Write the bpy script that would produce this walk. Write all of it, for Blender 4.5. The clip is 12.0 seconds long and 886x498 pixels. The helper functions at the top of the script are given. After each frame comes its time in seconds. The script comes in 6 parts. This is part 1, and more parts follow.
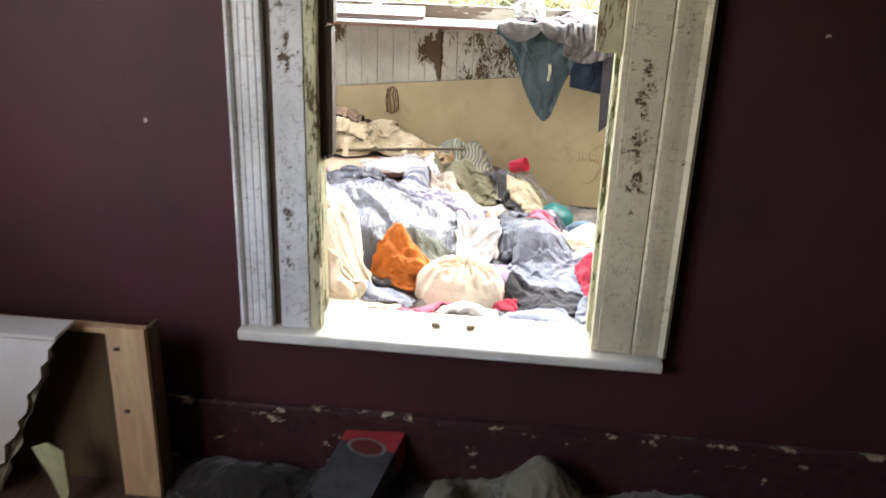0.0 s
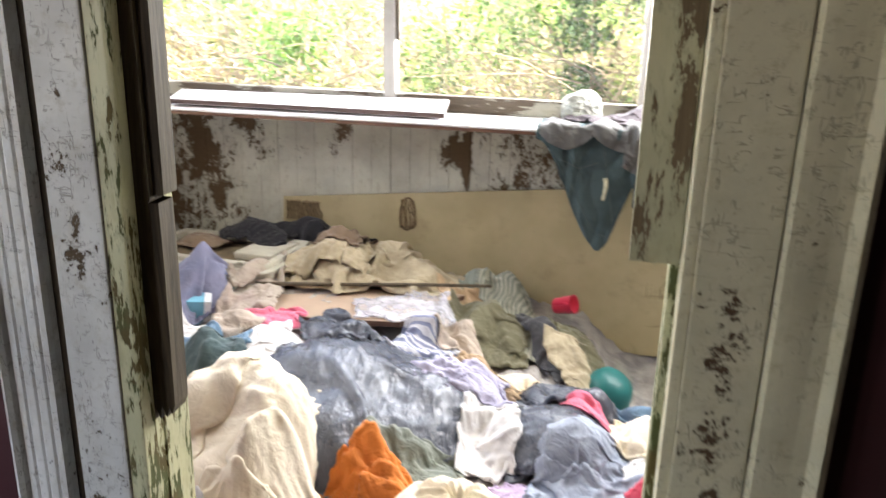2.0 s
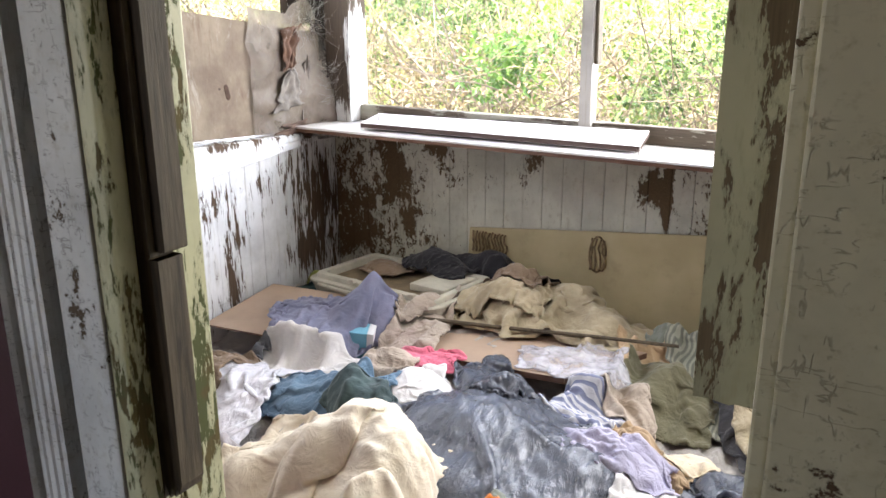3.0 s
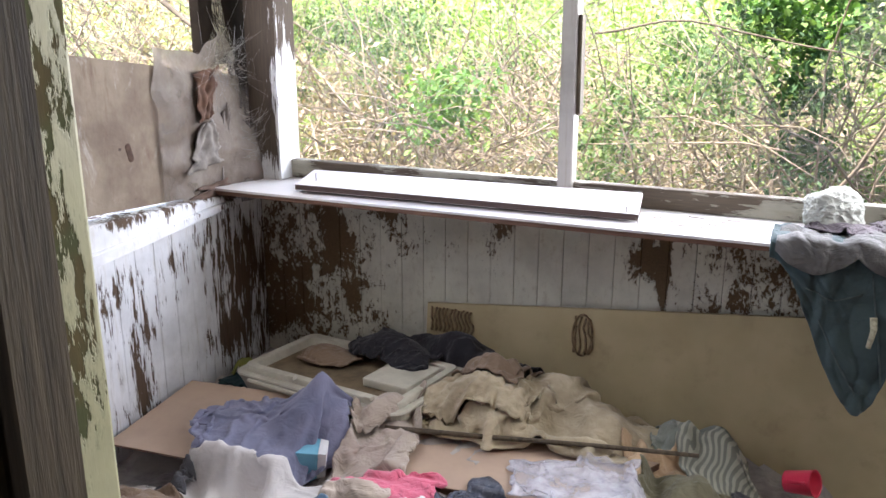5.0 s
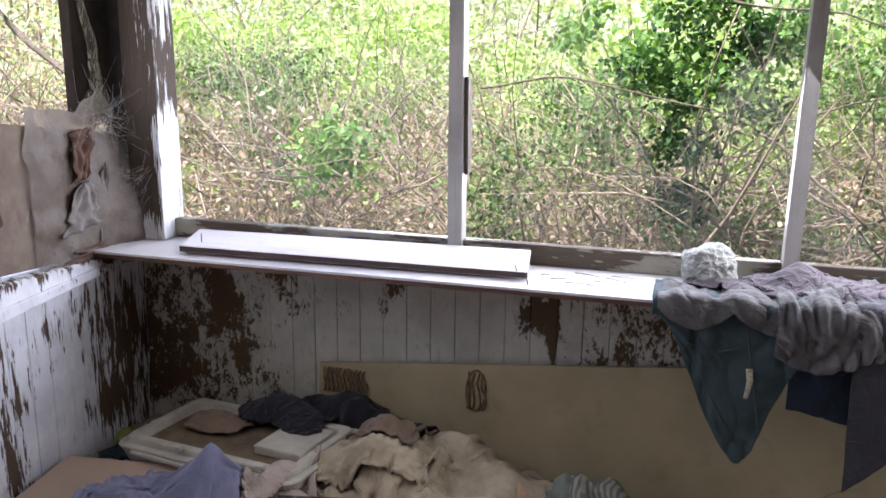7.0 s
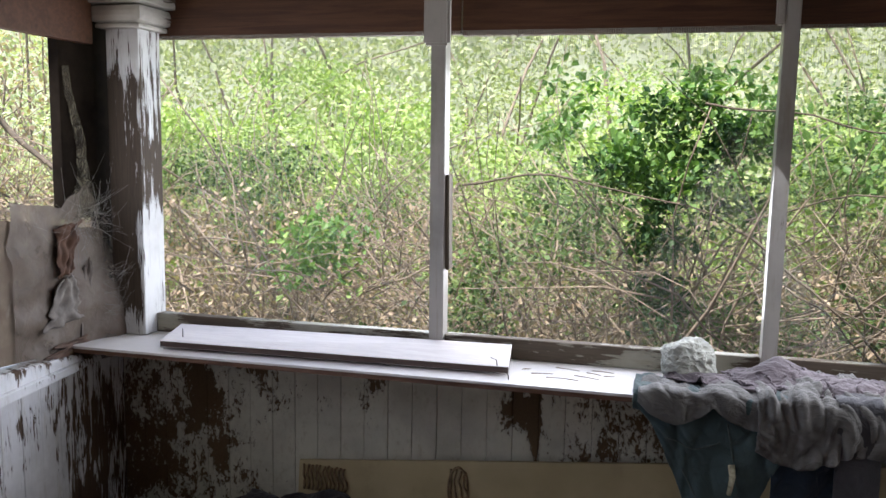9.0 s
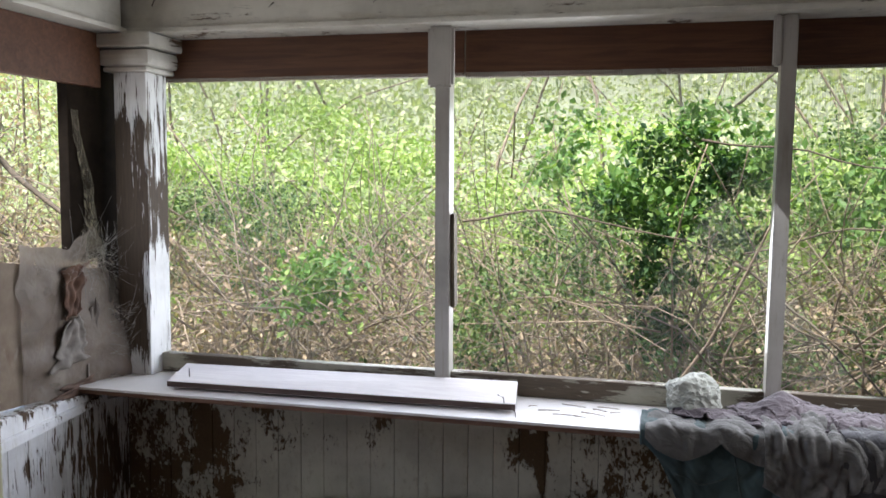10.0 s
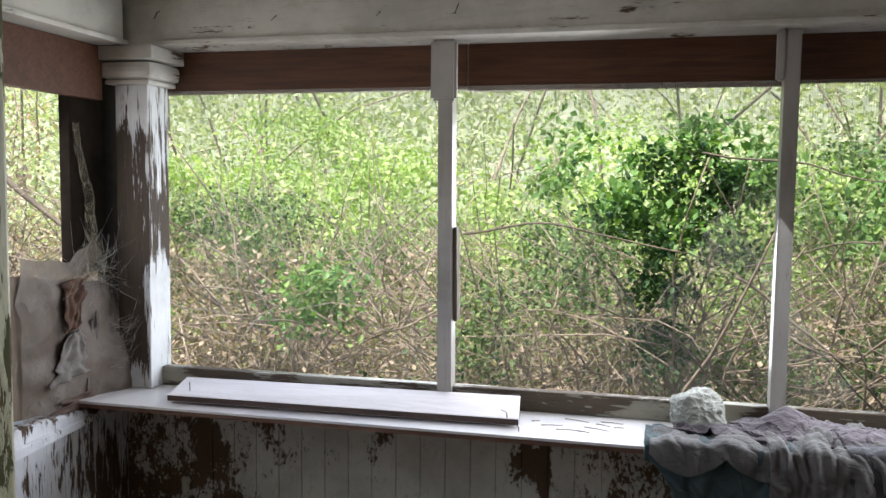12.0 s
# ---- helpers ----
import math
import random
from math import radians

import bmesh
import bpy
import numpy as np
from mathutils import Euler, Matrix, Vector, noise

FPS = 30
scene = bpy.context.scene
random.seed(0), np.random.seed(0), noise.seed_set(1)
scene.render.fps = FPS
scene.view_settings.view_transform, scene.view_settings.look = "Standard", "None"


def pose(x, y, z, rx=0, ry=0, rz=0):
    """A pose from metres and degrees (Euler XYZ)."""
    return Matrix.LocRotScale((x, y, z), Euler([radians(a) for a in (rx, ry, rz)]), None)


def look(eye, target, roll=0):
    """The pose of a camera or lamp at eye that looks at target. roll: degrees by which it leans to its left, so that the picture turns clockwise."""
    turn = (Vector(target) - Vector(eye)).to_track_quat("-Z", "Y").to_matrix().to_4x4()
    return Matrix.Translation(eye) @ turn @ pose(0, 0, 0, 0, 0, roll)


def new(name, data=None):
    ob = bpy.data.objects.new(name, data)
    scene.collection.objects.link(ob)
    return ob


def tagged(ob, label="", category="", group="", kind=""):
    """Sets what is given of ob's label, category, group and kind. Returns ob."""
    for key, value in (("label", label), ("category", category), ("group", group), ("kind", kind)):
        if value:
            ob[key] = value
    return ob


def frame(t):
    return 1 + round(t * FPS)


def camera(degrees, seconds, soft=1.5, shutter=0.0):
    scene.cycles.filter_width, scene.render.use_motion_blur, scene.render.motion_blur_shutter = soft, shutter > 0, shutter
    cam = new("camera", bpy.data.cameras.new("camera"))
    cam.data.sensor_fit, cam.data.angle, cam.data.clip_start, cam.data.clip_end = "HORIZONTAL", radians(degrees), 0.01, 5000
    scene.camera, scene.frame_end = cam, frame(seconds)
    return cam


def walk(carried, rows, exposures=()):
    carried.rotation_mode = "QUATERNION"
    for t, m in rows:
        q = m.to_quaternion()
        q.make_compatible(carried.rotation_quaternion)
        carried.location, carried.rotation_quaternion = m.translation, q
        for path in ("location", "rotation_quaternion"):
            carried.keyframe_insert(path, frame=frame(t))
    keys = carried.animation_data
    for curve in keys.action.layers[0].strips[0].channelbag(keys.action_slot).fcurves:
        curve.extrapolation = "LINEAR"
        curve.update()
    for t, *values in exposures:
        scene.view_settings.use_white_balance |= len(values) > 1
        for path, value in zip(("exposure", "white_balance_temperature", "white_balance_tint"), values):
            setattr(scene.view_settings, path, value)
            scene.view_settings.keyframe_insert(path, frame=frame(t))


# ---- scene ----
from mathutils.bvhtree import BVHTree

cam = camera(55.7, 12.0, shutter=0.35)
PATH = [
    (0, (0.041, 0.02, 1.557), (-0.129, 1.873, 0.823), 2.1),
    (0.5, (0.161, 0.329, 1.57), (-0.039, 2.194, 0.874), 2.1),
    (1, (0.222, 0.571, 1.569), (0.023, 2.44, 0.884), 1.9),
    (1.5, (0.136, 0.879, 1.598), (-0.067, 2.755, 0.935), 2.5),
    (2, (0.175, 1.078, 1.612), (-0.209, 2.939, 0.99), 1.4),
    (2.5, (0.326, 1.346, 1.615), (-0.497, 3.072, 1.03), 0.7),
    (3, (0.352, 1.43, 1.617), (-0.603, 3.086, 1.028), -0.2),
    (3.5, (0.206, 1.599, 1.635), (-0.715, 3.276, 1.054), -0.1),
    (3.7, (0.077, 1.715, 1.649), (-0.808, 3.418, 1.085), 0.3),
    (5.5, (-0.11, 1.87, 1.697), (-0.794, 3.663, 1.133), 0.0),
    (6, (-0.158, 1.923, 1.73), (-0.735, 3.742, 1.133), 0.4),
    (6.5, (-0.134, 1.879, 1.731), (-0.652, 3.736, 1.198), 0.8),
    (7, (-0.089, 1.854, 1.742), (-0.603, 3.73, 1.278), 0.8),
    (7.5, (-0.064, 1.837, 1.757), (-0.593, 3.729, 1.381), 0.7),
    (7.7, (-0.053, 1.841, 1.761), (-0.594, 3.736, 1.417), 0.6),
    (9.5, (-0.086, 1.825, 1.75), (-0.562, 3.756, 1.532), 0.8),
    (10, (-0.104, 1.798, 1.776), (-0.583, 3.733, 1.605), 0.5),
    (10.5, (-0.113, 1.788, 1.797), (-0.604, 3.724, 1.688), 0.5),
    (11, (-0.111, 1.79, 1.8), (-0.6, 3.727, 1.713), 0.7),
    (11.5, (-0.112, 1.797, 1.781), (-0.586, 3.736, 1.655), 0.7),
    (12, (-0.123, 1.804, 1.785), (-0.596, 3.742, 1.639), 0.6),
]
EXPOSURES = [(0.0, 3.85, 7000, 14), (1.0, 3.65, 7000, 14), (1.5, 3.50, 7000, 14), (2.0, 3.25, 6900, 14), (2.5, 2.95, 6800, 15), (3.5, 2.72, 6600, 15), (5.5, 2.2, 6300, 21), (6.5, 1.99, 6150, 24), (7.5, 1.47, 6100, 24), (9.5, 1.20, 6350, 16), (12.0, 1.22, 6350, 15)]
walk(cam, [(t, look(eye, target, roll)) for t, eye, target, roll in PATH], EXPOSURES)

# ---- world and lights ----
SUN_ELEV, SUN_AZ = radians(66), radians(215)
world = bpy.data.worlds.new("sky")
scene.world = world
world.use_nodes = True
wn = world.node_tree
sky = wn.nodes.new("ShaderNodeTexSky")
sky.sky_type, sky.sun_disc = "NISHITA", False
sky.sun_elevation, sky.sun_rotation = SUN_ELEV, SUN_AZ
wn.links.new(sky.outputs[0], wn.nodes["Background"].inputs[0])
wn.nodes["Background"].inputs[1].default_value = 0.15
sun = new("sun", bpy.data.lights.new("sun", "SUN"))
sun.data.energy, sun.data.angle, sun.data.color = 5.0, radians(0.6), (1, 0.95, 0.86)
sd = Vector((math.sin(SUN_AZ) * math.cos(SUN_ELEV), math.cos(SUN_AZ) * math.cos(SUN_ELEV), math.sin(SUN_ELEV)))
sun.matrix_world = look(sd * 30, (0, 0, 0))


def window_light(name, eye, target, w, h, watts, color):
    lamp = new(name, bpy.data.lights.new(name, "AREA"))
    lamp.data.shape, lamp.data.size, lamp.data.size_y = "RECTANGLE", w, h
    lamp.data.energy, lamp.data.color = watts, color
    lamp.matrix_world = look(eye, target)
    return lamp


# daylight in the screened openings of the porch and in the room's back window
window_light("screen_daylight", (-0.1, 4.62, 1.62), (-1.7, 1.9, 0.4), 3.2, 0.85, 20, (0.93, 0.97, 1.0))
window_light("side_screen_daylight", (-2.12, 3.3, 1.78), (-0.8, 3.3, 1.0), 1.6, 0.5, 5, (0.95, 0.98, 1.0))
window_light("room_window_daylight", (-1.80, -0.1, 1.5), (0.6, 1.6, 0.9), 0.9, 1.1, 3.2, (0.95, 0.96, 1.0))

# ---- materials ----


class Nodes:
    """A small wrapper that builds one node material."""

    def __init__(self, name):
        self.mat = bpy.data.materials.new(name)
        self.mat.use_nodes = True
        self.t = self.mat.node_tree
        self.bsdf = self.t.nodes["Principled BSDF"]
        self.pos = self.add("ShaderNodeNewGeometry").outputs["Position"]

    def add(self, kind):
        return self.t.nodes.new(kind)

    def link(self, a, b):
        self.t.links.new(a, b)

    def put(self, socket, value):
        if hasattr(value, "is_linked"):
            self.link(value, socket)
        else:
            socket.default_value = value

    def scaled(self, s, src=None):
        m = self.add("ShaderNodeMapping")
        self.link(src or self.pos, m.inputs[0])
        m.inputs["Scale"].default_value = s
        return m.outputs[0]

    def noise(self, scale, detail=4, rough=0.6, src=None, warp=0.0):
        n = self.add("ShaderNodeTexNoise")
        self.link(src or self.pos, n.inputs["Vector"])
        n.inputs["Scale"].default_value, n.inputs["Detail"].default_value = scale, detail
        n.inputs["Roughness"].default_value, n.inputs["Distortion"].default_value = rough, warp
        return n.outputs[0]

    def voronoi(self, scale, feature="DISTANCE_TO_EDGE", src=None):
        n = self.add("ShaderNodeTexVoronoi")
        n.feature = feature
        self.link(src or self.pos, n.inputs["Vector"])
        n.inputs["Scale"].default_value = scale
        return n.outputs[0]

    def step(self, v, lo, hi, a=0.0, b=1.0):
        n = self.add("ShaderNodeMapRange")
        n.interpolation_type = "SMOOTHSTEP"
        self.put(n.inputs[0], v)
        for k, x in enumerate((lo, hi, a, b)):
            n.inputs[k + 1].default_value = x
        return n.outputs[0]

    def math(self, op, a, b=0.0, c=0.0):
        n = self.add("ShaderNodeMath")
        n.operation = op
        for k, x in enumerate((a, b, c)):
            self.put(n.inputs[k], x)
        return n.outputs[0]

    def mix(self, f, a, b, blend="MIX"):
        n = self.add("ShaderNodeMix")
        n.data_type, n.blend_type = "RGBA", blend
        self.put(n.inputs[0], f)
        for k, x in ((6, a), (7, b)):
            self.put(n.inputs[k], (*x, 1) if isinstance(x, tuple) and len(x) == 3 else x)
        return n.outputs[2]

    def axis(self, k):
        n = self.add("ShaderNodeSeparateXYZ")
        self.link(self.pos, n.inputs[0])
        return n.outputs[k]

    def spot(self, centre, radius, stretch=(1, 1, 1)):
        """One where the place is near centre, falling to nought at radius."""
        s = self.add("ShaderNodeVectorMath")
        s.operation = "SUBTRACT"
        self.link(self.pos, s.inputs[0])
        s.inputs[1].default_value = centre
        m = self.scaled(stretch, s.outputs[0])
        d = self.add("ShaderNodeVectorMath")
        d.operation = "LENGTH"
        self.link(m, d.inputs[0])
        return self.step(d.outputs["Value"], radius, 0.0)

    def random(self):
        return self.add("ShaderNodeObjectInfo").outputs["Random"]

    def island(self):
        return self.add("ShaderNodeNewGeometry").outputs["Random Per Island"]

    def bump(self, height, strength=0.4, distance=0.01):
        b = self.add("ShaderNodeBump")
        b.inputs["Strength"].default_value, b.inputs["Distance"].default_value = strength, distance
        self.link(height, b.inputs["Height"])
        self.link(b.outputs[0], self.bsdf.inputs["Normal"])

    def done(self, color, rough=0.7, metal=0.0, spec=0.4):
        if isinstance(color, tuple):
            color = (*color, 1)
        self.put(self.bsdf.inputs["Base Color"], color)
        self.put(self.bsdf.inputs["Roughness"], rough)
        self.bsdf.inputs["Metallic"].default_value = metal
        self.bsdf.inputs["Specular IOR Level"].default_value = spec
        return self.mat


def peeling(name, paint, under=(0.16, 0.09, 0.045), grain=(1, 1, 0.12), amount=0.40, worn=(), clear=(), under2=None, alligator=0.0, gloss=0.45, drift=0.09):
    """Old paint that cracks and flakes off wood along the grain."""
    n = Nodes(name)
    g = n.scaled(grain)
    coarse = n.noise(22, 6, 0.68, g, 0.4)
    fine = n.noise(90, 4, 0.7, g)
    field = n.math("ADD", n.math("MULTIPLY", coarse, 0.6), n.math("MULTIPLY", fine, 0.4))
    field = n.math("ADD", field, n.step(n.noise(3.0, 2, 0.5), 0.3, 0.7, -drift, drift))
    for c, r, s, k in worn:
        field = n.math("SUBTRACT", field, n.math("MULTIPLY", n.spot(c, r, s), k))
    gone = n.step(field, amount + 0.012, amount - 0.012)
    wood = n.mix(n.noise(60, 4, 0.7, n.scaled(tuple(0.15 if v < 0.5 else 3.0 for v in grain))), tuple(v * 0.35 for v in under), tuple(v * 1.5 for v in under))
    if under2:
        wood = n.mix(n.step(n.noise(9, 3), 0.45, 0.55), wood, under2)
    flat = n.step(n.math("ABSOLUTE", n.math("SUBTRACT", n.noise(26, 3, 0.6, n.scaled((0.45, 0.45, 1.9))), 0.5)), 0.0, 0.019, 1.0, 0.0)
    tall = n.step(n.math("ABSOLUTE", n.math("SUBTRACT", n.noise(20, 3, 0.6, n.scaled((1.6, 1.6, 0.4))), 0.5)), 0.0, 0.017, 1.0, 0.0)
    crack = n.math("MULTIPLY", n.math("MAXIMUM", flat, tall), n.step(n.noise(55, 3, 0.6), 0.47, 0.56))
    crack = n.math("MULTIPLY", crack, n.step(n.noise(9, 4), 0.36, 0.52))
    crack = n.math("MULTIPLY", crack, alligator)
    dirt = n.mix(n.step(n.noise(5, 5, 0.65), 0.35, 0.75), paint, tuple(v * 0.72 for v in paint))
    dirt = n.mix(n.step(n.noise(45, 4, 0.7, g), 0.5, 0.85), dirt, tuple(v * q for v, q in zip(paint, (0.62, 0.58, 0.5))))
    bare = n.math("MAXIMUM", gone, crack)
    edge = n.step(n.math("ABSOLUTE", n.math("SUBTRACT", field, amount + 0.02)), 0.0, 0.02, 0.45, 0.0)
    col = n.mix(edge, dirt, tuple(v * 0.5 for v in paint))
    col = n.mix(bare, col, wood)
    col = n.mix(0.22, col, n.mix(n.random(), tuple(v * 0.7 for v in (1, 1, 1)), (1, 1, 1)), "MULTIPLY")
    n.bump(n.math("ADD", n.math("MULTIPLY", bare, -1.0), n.math("MULTIPLY", fine, 0.25)), 0.7, 0.002)
    return n.done(col, n.step(bare, 0, 1, gloss, 0.85))


def wood_mat(name, a, b, grain=(6, 0.4, 6), scale=9, rough=0.7):
    n = Nodes(name)
    g = n.scaled(grain)
    f = n.noise(scale, 6, 0.65, g, 1.2)
    fine = n.noise(scale * 9, 3, 0.6, g)
    col = n.mix(n.step(f, 0.3, 0.7), a, b)
    col = n.mix(n.step(fine, 0.55, 0.8, 0, 0.5), col, tuple(v * 0.5 for v in a))
    col = n.mix(n.step(n.noise(3, 4), 0.5, 0.8, 0, 0.4), col, tuple(v * 0.6 for v in b))
    n.bump(fine, 0.35, 0.002)
    return n.done(col, rough)


def cloth_mat(name, color, second=None, rough=0.9, scale=7.0, dirty=0.5, weave=700, relief=1.0):
    n = Nodes(name)
    second = second or tuple(v * 0.78 for v in color)
    col = n.mix(n.step(n.noise(scale, 4, 0.6), 0.35, 0.7), color, second)
    grime = tuple(v * q for v, q in zip(color, (0.55, 0.5, 0.42)))
    col = n.mix(n.step(n.noise(scale * 2.3, 6, 0.7), 0.55, 0.8, 0, dirty), col, grime)
    wv = n.noise(weave, 2, 0.5)
    ridge = n.math("ABSOLUTE", n.math("SUBTRACT", n.noise(15, 5, 0.55, warp=0.7), 0.5))
    crease = n.math("MULTIPLY", n.step(ridge, 0.0, 0.16), 1.6)
    n.bump(n.math("ADD", n.math("MULTIPLY", wv, 0.12), n.math("ADD", crease, n.math("MULTIPLY", n.noise(45, 4, 0.6), 0.4))), 0.42 * relief, 0.008)
    n.bsdf.inputs["Sheen Weight"].default_value = 0.15
    return n.done(col, rough, spec=0.15)


def plastic_bag_mat(name, color, rough=0.38):
    n = Nodes(name)
    crease = n.math("ADD", n.step(n.math("ABSOLUTE", n.math("SUBTRACT", n.noise(9, 6, 0.6, n.scaled((2.6, 0.8, 1.4)), 0.3), 0.5)), 0.0, 0.2), n.math("MULTIPLY", n.noise(16, 3, 0.5, warp=0.5), 0.3))
    col = n.mix(n.step(n.noise(8, 5), 0.4, 0.75), color, tuple(min(1, v * 1.4 + 0.01) for v in color))
    n.bump(crease, 0.42, 0.012)
    return n.done(col, n.step(n.noise(14, 3), 0.3, 0.7, rough - 0.08, rough + 0.12), spec=0.7)


def striped_mat(name, a, b, width=0.03, axis=0):
    n = Nodes(name)
    f = n.math("FRACT", n.math("DIVIDE", n.math("ADD", n.axis(axis), n.math("MULTIPLY", n.noise(5, 2), 0.12)), width))
    col = n.mix(n.step(f, 0.45, 0.55), a, b)
    col = n.mix(n.step(n.noise(12, 5), 0.5, 0.8, 0, 0.5), col, tuple(v * 0.5 for v in a))
    n.bump(n.noise(38, 5, 0.6, warp=0.8), 0.5, 0.006)
    return n.done(col, 0.9, spec=0.15)


def purple_paint():
    n = Nodes("plum_wall_paint")
    col = n.mix(n.step(n.noise(2.2, 5, 0.65), 0.3, 0.75), (0.060, 0.017, 0.021), (0.038, 0.013, 0.013))
    col = n.mix(n.step(n.noise(16, 6, 0.7), 0.55, 0.85, 0, 0.5), col, (0.024, 0.010, 0.012))
    fleck = n.step(n.noise(21, 2, 0.5, n.scaled((1.0, 1, 0.8))), 0.762, 0.772)
    col = n.mix(fleck, col, (0.42, 0.36, 0.33))
    n.bump(n.noise(120, 4, 0.6), 0.2, 0.002)
    return n.done(col, 0.6, spec=0.3)


def baseboard_paint():
    n = Nodes("chipped_dark_baseboard_paint")
    top = n.step(n.axis(2), 0.17, 0.215)
    field = n.math("SUBTRACT", n.noise(15, 5, 0.65, n.scaled((0.8, 1, 1.3))), n.math("MULTIPLY", top, 0.07))
    gone = n.step(field, 0.352, 0.345)
    col = n.mix(n.step(n.noise(30, 5), 0.3, 0.7), (0.03, 0.011, 0.013), (0.055, 0.02, 0.022))
    col = n.mix(gone, col, (0.42, 0.38, 0.27))
    n.bump(n.math("MULTIPLY", gone, -1.0), 0.6, 0.002)
    return n.done(col, 0.4)


def screen_mesh():
    n = Nodes("dusty_hazed_insect_screen")
    dust = n.step(n.noise(2.6, 5, 0.6), 0.3, 0.75, 0.08, 0.23)
    # haze of bright light near the top, painted as extra opacity over the dust
    dust = n.math("ADD", dust, n.step(n.axis(2), 1.86, 2.12, 0.0, 0.24))
    wave = n.math("MULTIPLY", n.noise(2.0, 3), 0.05)
    fx = n.math("FRACT", n.math("MULTIPLY", n.math("ADD", n.axis(0), wave), 150.0))
    fz = n.math("FRACT", n.math("MULTIPLY", n.axis(2), 110.0))
    wires = n.math("MAXIMUM", n.step(fx, 0.72, 0.8), n.math("MULTIPLY", n.step(fz, 0.8, 0.9), 0.3))
    alpha = n.math("ADD", dust, n.math("MULTIPLY", wires, 0.10))
    n.link(alpha, n.bsdf.inputs["Alpha"])
    n.bsdf.inputs["Transmission Weight"].default_value = 0.0
    return n.done((0.52, 0.53, 0.48), 0.8, spec=0.1)


def leaf_mat(name, a, b, c):
    n = Nodes(name)
    r = n.island()
    col = n.mix(n.step(r, 0.0, 0.6), a, b)
    col = n.mix(n.step(r, 0.75, 1.0, 0, 0.8), col, c)
    tr = n.add("ShaderNodeBsdfTranslucent")
    n.link(n.mix(1.0, col, (1.0, 1.15, 0.5), "MULTIPLY"), tr.inputs[0])
    mix = n.add("ShaderNodeMixShader")
    mix.inputs[0].default_value = 0.35
    n.done(col, 0.5, spec=0.3)
    n.link(n.bsdf.outputs[0], mix.inputs[1])
    n.link(tr.outputs[0], mix.inputs[2])
    n.link(mix.outputs[0], n.t.nodes["Material Output"].inputs[0])
    return n.mat


def plain_mat(name, color, rough=0.5, metal=0.0, spec=0.4, vary=0.25, scale=14):
    n = Nodes(name)
    col = n.mix(n.step(n.noise(scale, 5, 0.65), 0.3, 0.75), color, tuple(v * (1 - vary) for v in color))
    n.bump(n.noise(scale * 6, 3), 0.15, 0.002)
    return n.done(col, rough, metal, spec)


WORN_FAR = [((-1.83, 4.38, 0.80), 0.50, (1.25, 1, 0.55), 0.20), ((-0.47, 4.38, 0.92), 0.17, (1.5, 1, 1.1), 0.19), ((-0.415, 4.38, 0.88), 0.24, (8.0, 1, 0.7), 0.30),
            ((-0.20, 4.38, 0.90), 0.34, (1.1, 1, 1.0), 0.12), ((-1.38, 4.38, 1.03), 0.14, (1.2, 1, 1.1), 0.19), ((-0.93, 4.38, 1.0), 0.11, (1.2, 1, 0.9), 0.20),
            ((-1.58, 4.38, 0.92), 0.22, (1.8, 1, 0.8), 0.17), ((-1.52, 4.38, 0.66), 0.12, (2.2, 1, 0.9), 0.20), ((0.3, 4.38, 0.9), 0.4, (1, 1, 1), 0.14)]
WORN_LEFT = [((-1.9, 4.34, 0.75), 0.62, (1, 1.4, 0.6), 0.12), ((-1.9, 3.85, 1.075), 0.5, (1, 0.55, 9), 0.14), ((-1.9, 3.70, 0.5), 0.22, (1, 2.0, 0.6), 0.14)]
M = {}
M["far_boards"] = peeling("peeling_white_board_paint", (0.63, 0.63, 0.52), under=(0.12, 0.080, 0.040), grain=(1.25, 1, 0.75), amount=0.368, worn=WORN_FAR)
M["left_boards"] = peeling("peeling_white_side_board_paint", (0.84, 0.85, 0.86), under=(0.10, 0.065, 0.04), grain=(1.2, 1.2, 0.17), amount=0.405, worn=WORN_LEFT)
M["casing"] = peeling("chipped_cream_casing_paint", (0.66, 0.60, 0.41), under=(0.10, 0.06, 0.03), grain=(0.8, 1, 1.0), amount=0.365, alligator=0.45, worn=[((0.325, 2.066, 1.1), 0.05, (1.7, 1, 0.04), 0.080)])
# left casing: cool daylight from the side is put into this whiter paint
M["casing_daylit"] = peeling("chipped_daylit_casing_paint", (0.66, 0.65, 0.61), under=(0.10, 0.07, 0.04), grain=(0.9, 1, 0.9), amount=0.375, alligator=0.45, worn=[((-0.565, 2.066, 1.1), 0.045, (1.5, 1, 0.04), 0.070)])
M["jamb"] = peeling("flaking_yellow_green_jamb_paint", (0.60, 0.58, 0.36), under=(0.12, 0.09, 0.03), grain=(1, 1, 0.25), amount=0.472, drift=0.03, under2=(0.09, 0.10, 0.035))
M["sash"] = peeling("worn_cream_sash_paint", (0.50, 0.47, 0.31), under=(0.15, 0.105, 0.06), grain=(1, 1, 0.25), amount=0.482, drift=0.03)
M["dark_sash"] = wood_mat("dark_weathered_sash_wood", (0.045, 0.033, 0.021), (0.13, 0.10, 0.062), (5, 5, 0.35), 10)
M["post"] = peeling("peeling_white_post_paint", (0.74, 0.75, 0.74), under=(0.075, 0.055, 0.038), amount=0.468, grain=(1.4, 1.4, 0.11), worn=[((-1.86, 4.30, 1.36), 0.48, (3.6, 2.5, 0.85), 0.22), ((-1.85, 4.33, 1.9), 0.3, (4, 2.0, 0.8), 0.07)])
M["beam"] = peeling("soiled_white_beam_paint", (0.66, 0.64, 0.56), under=(0.12, 0.08, 0.05), amount=0.372, grain=(0.15, 0.15, 1))
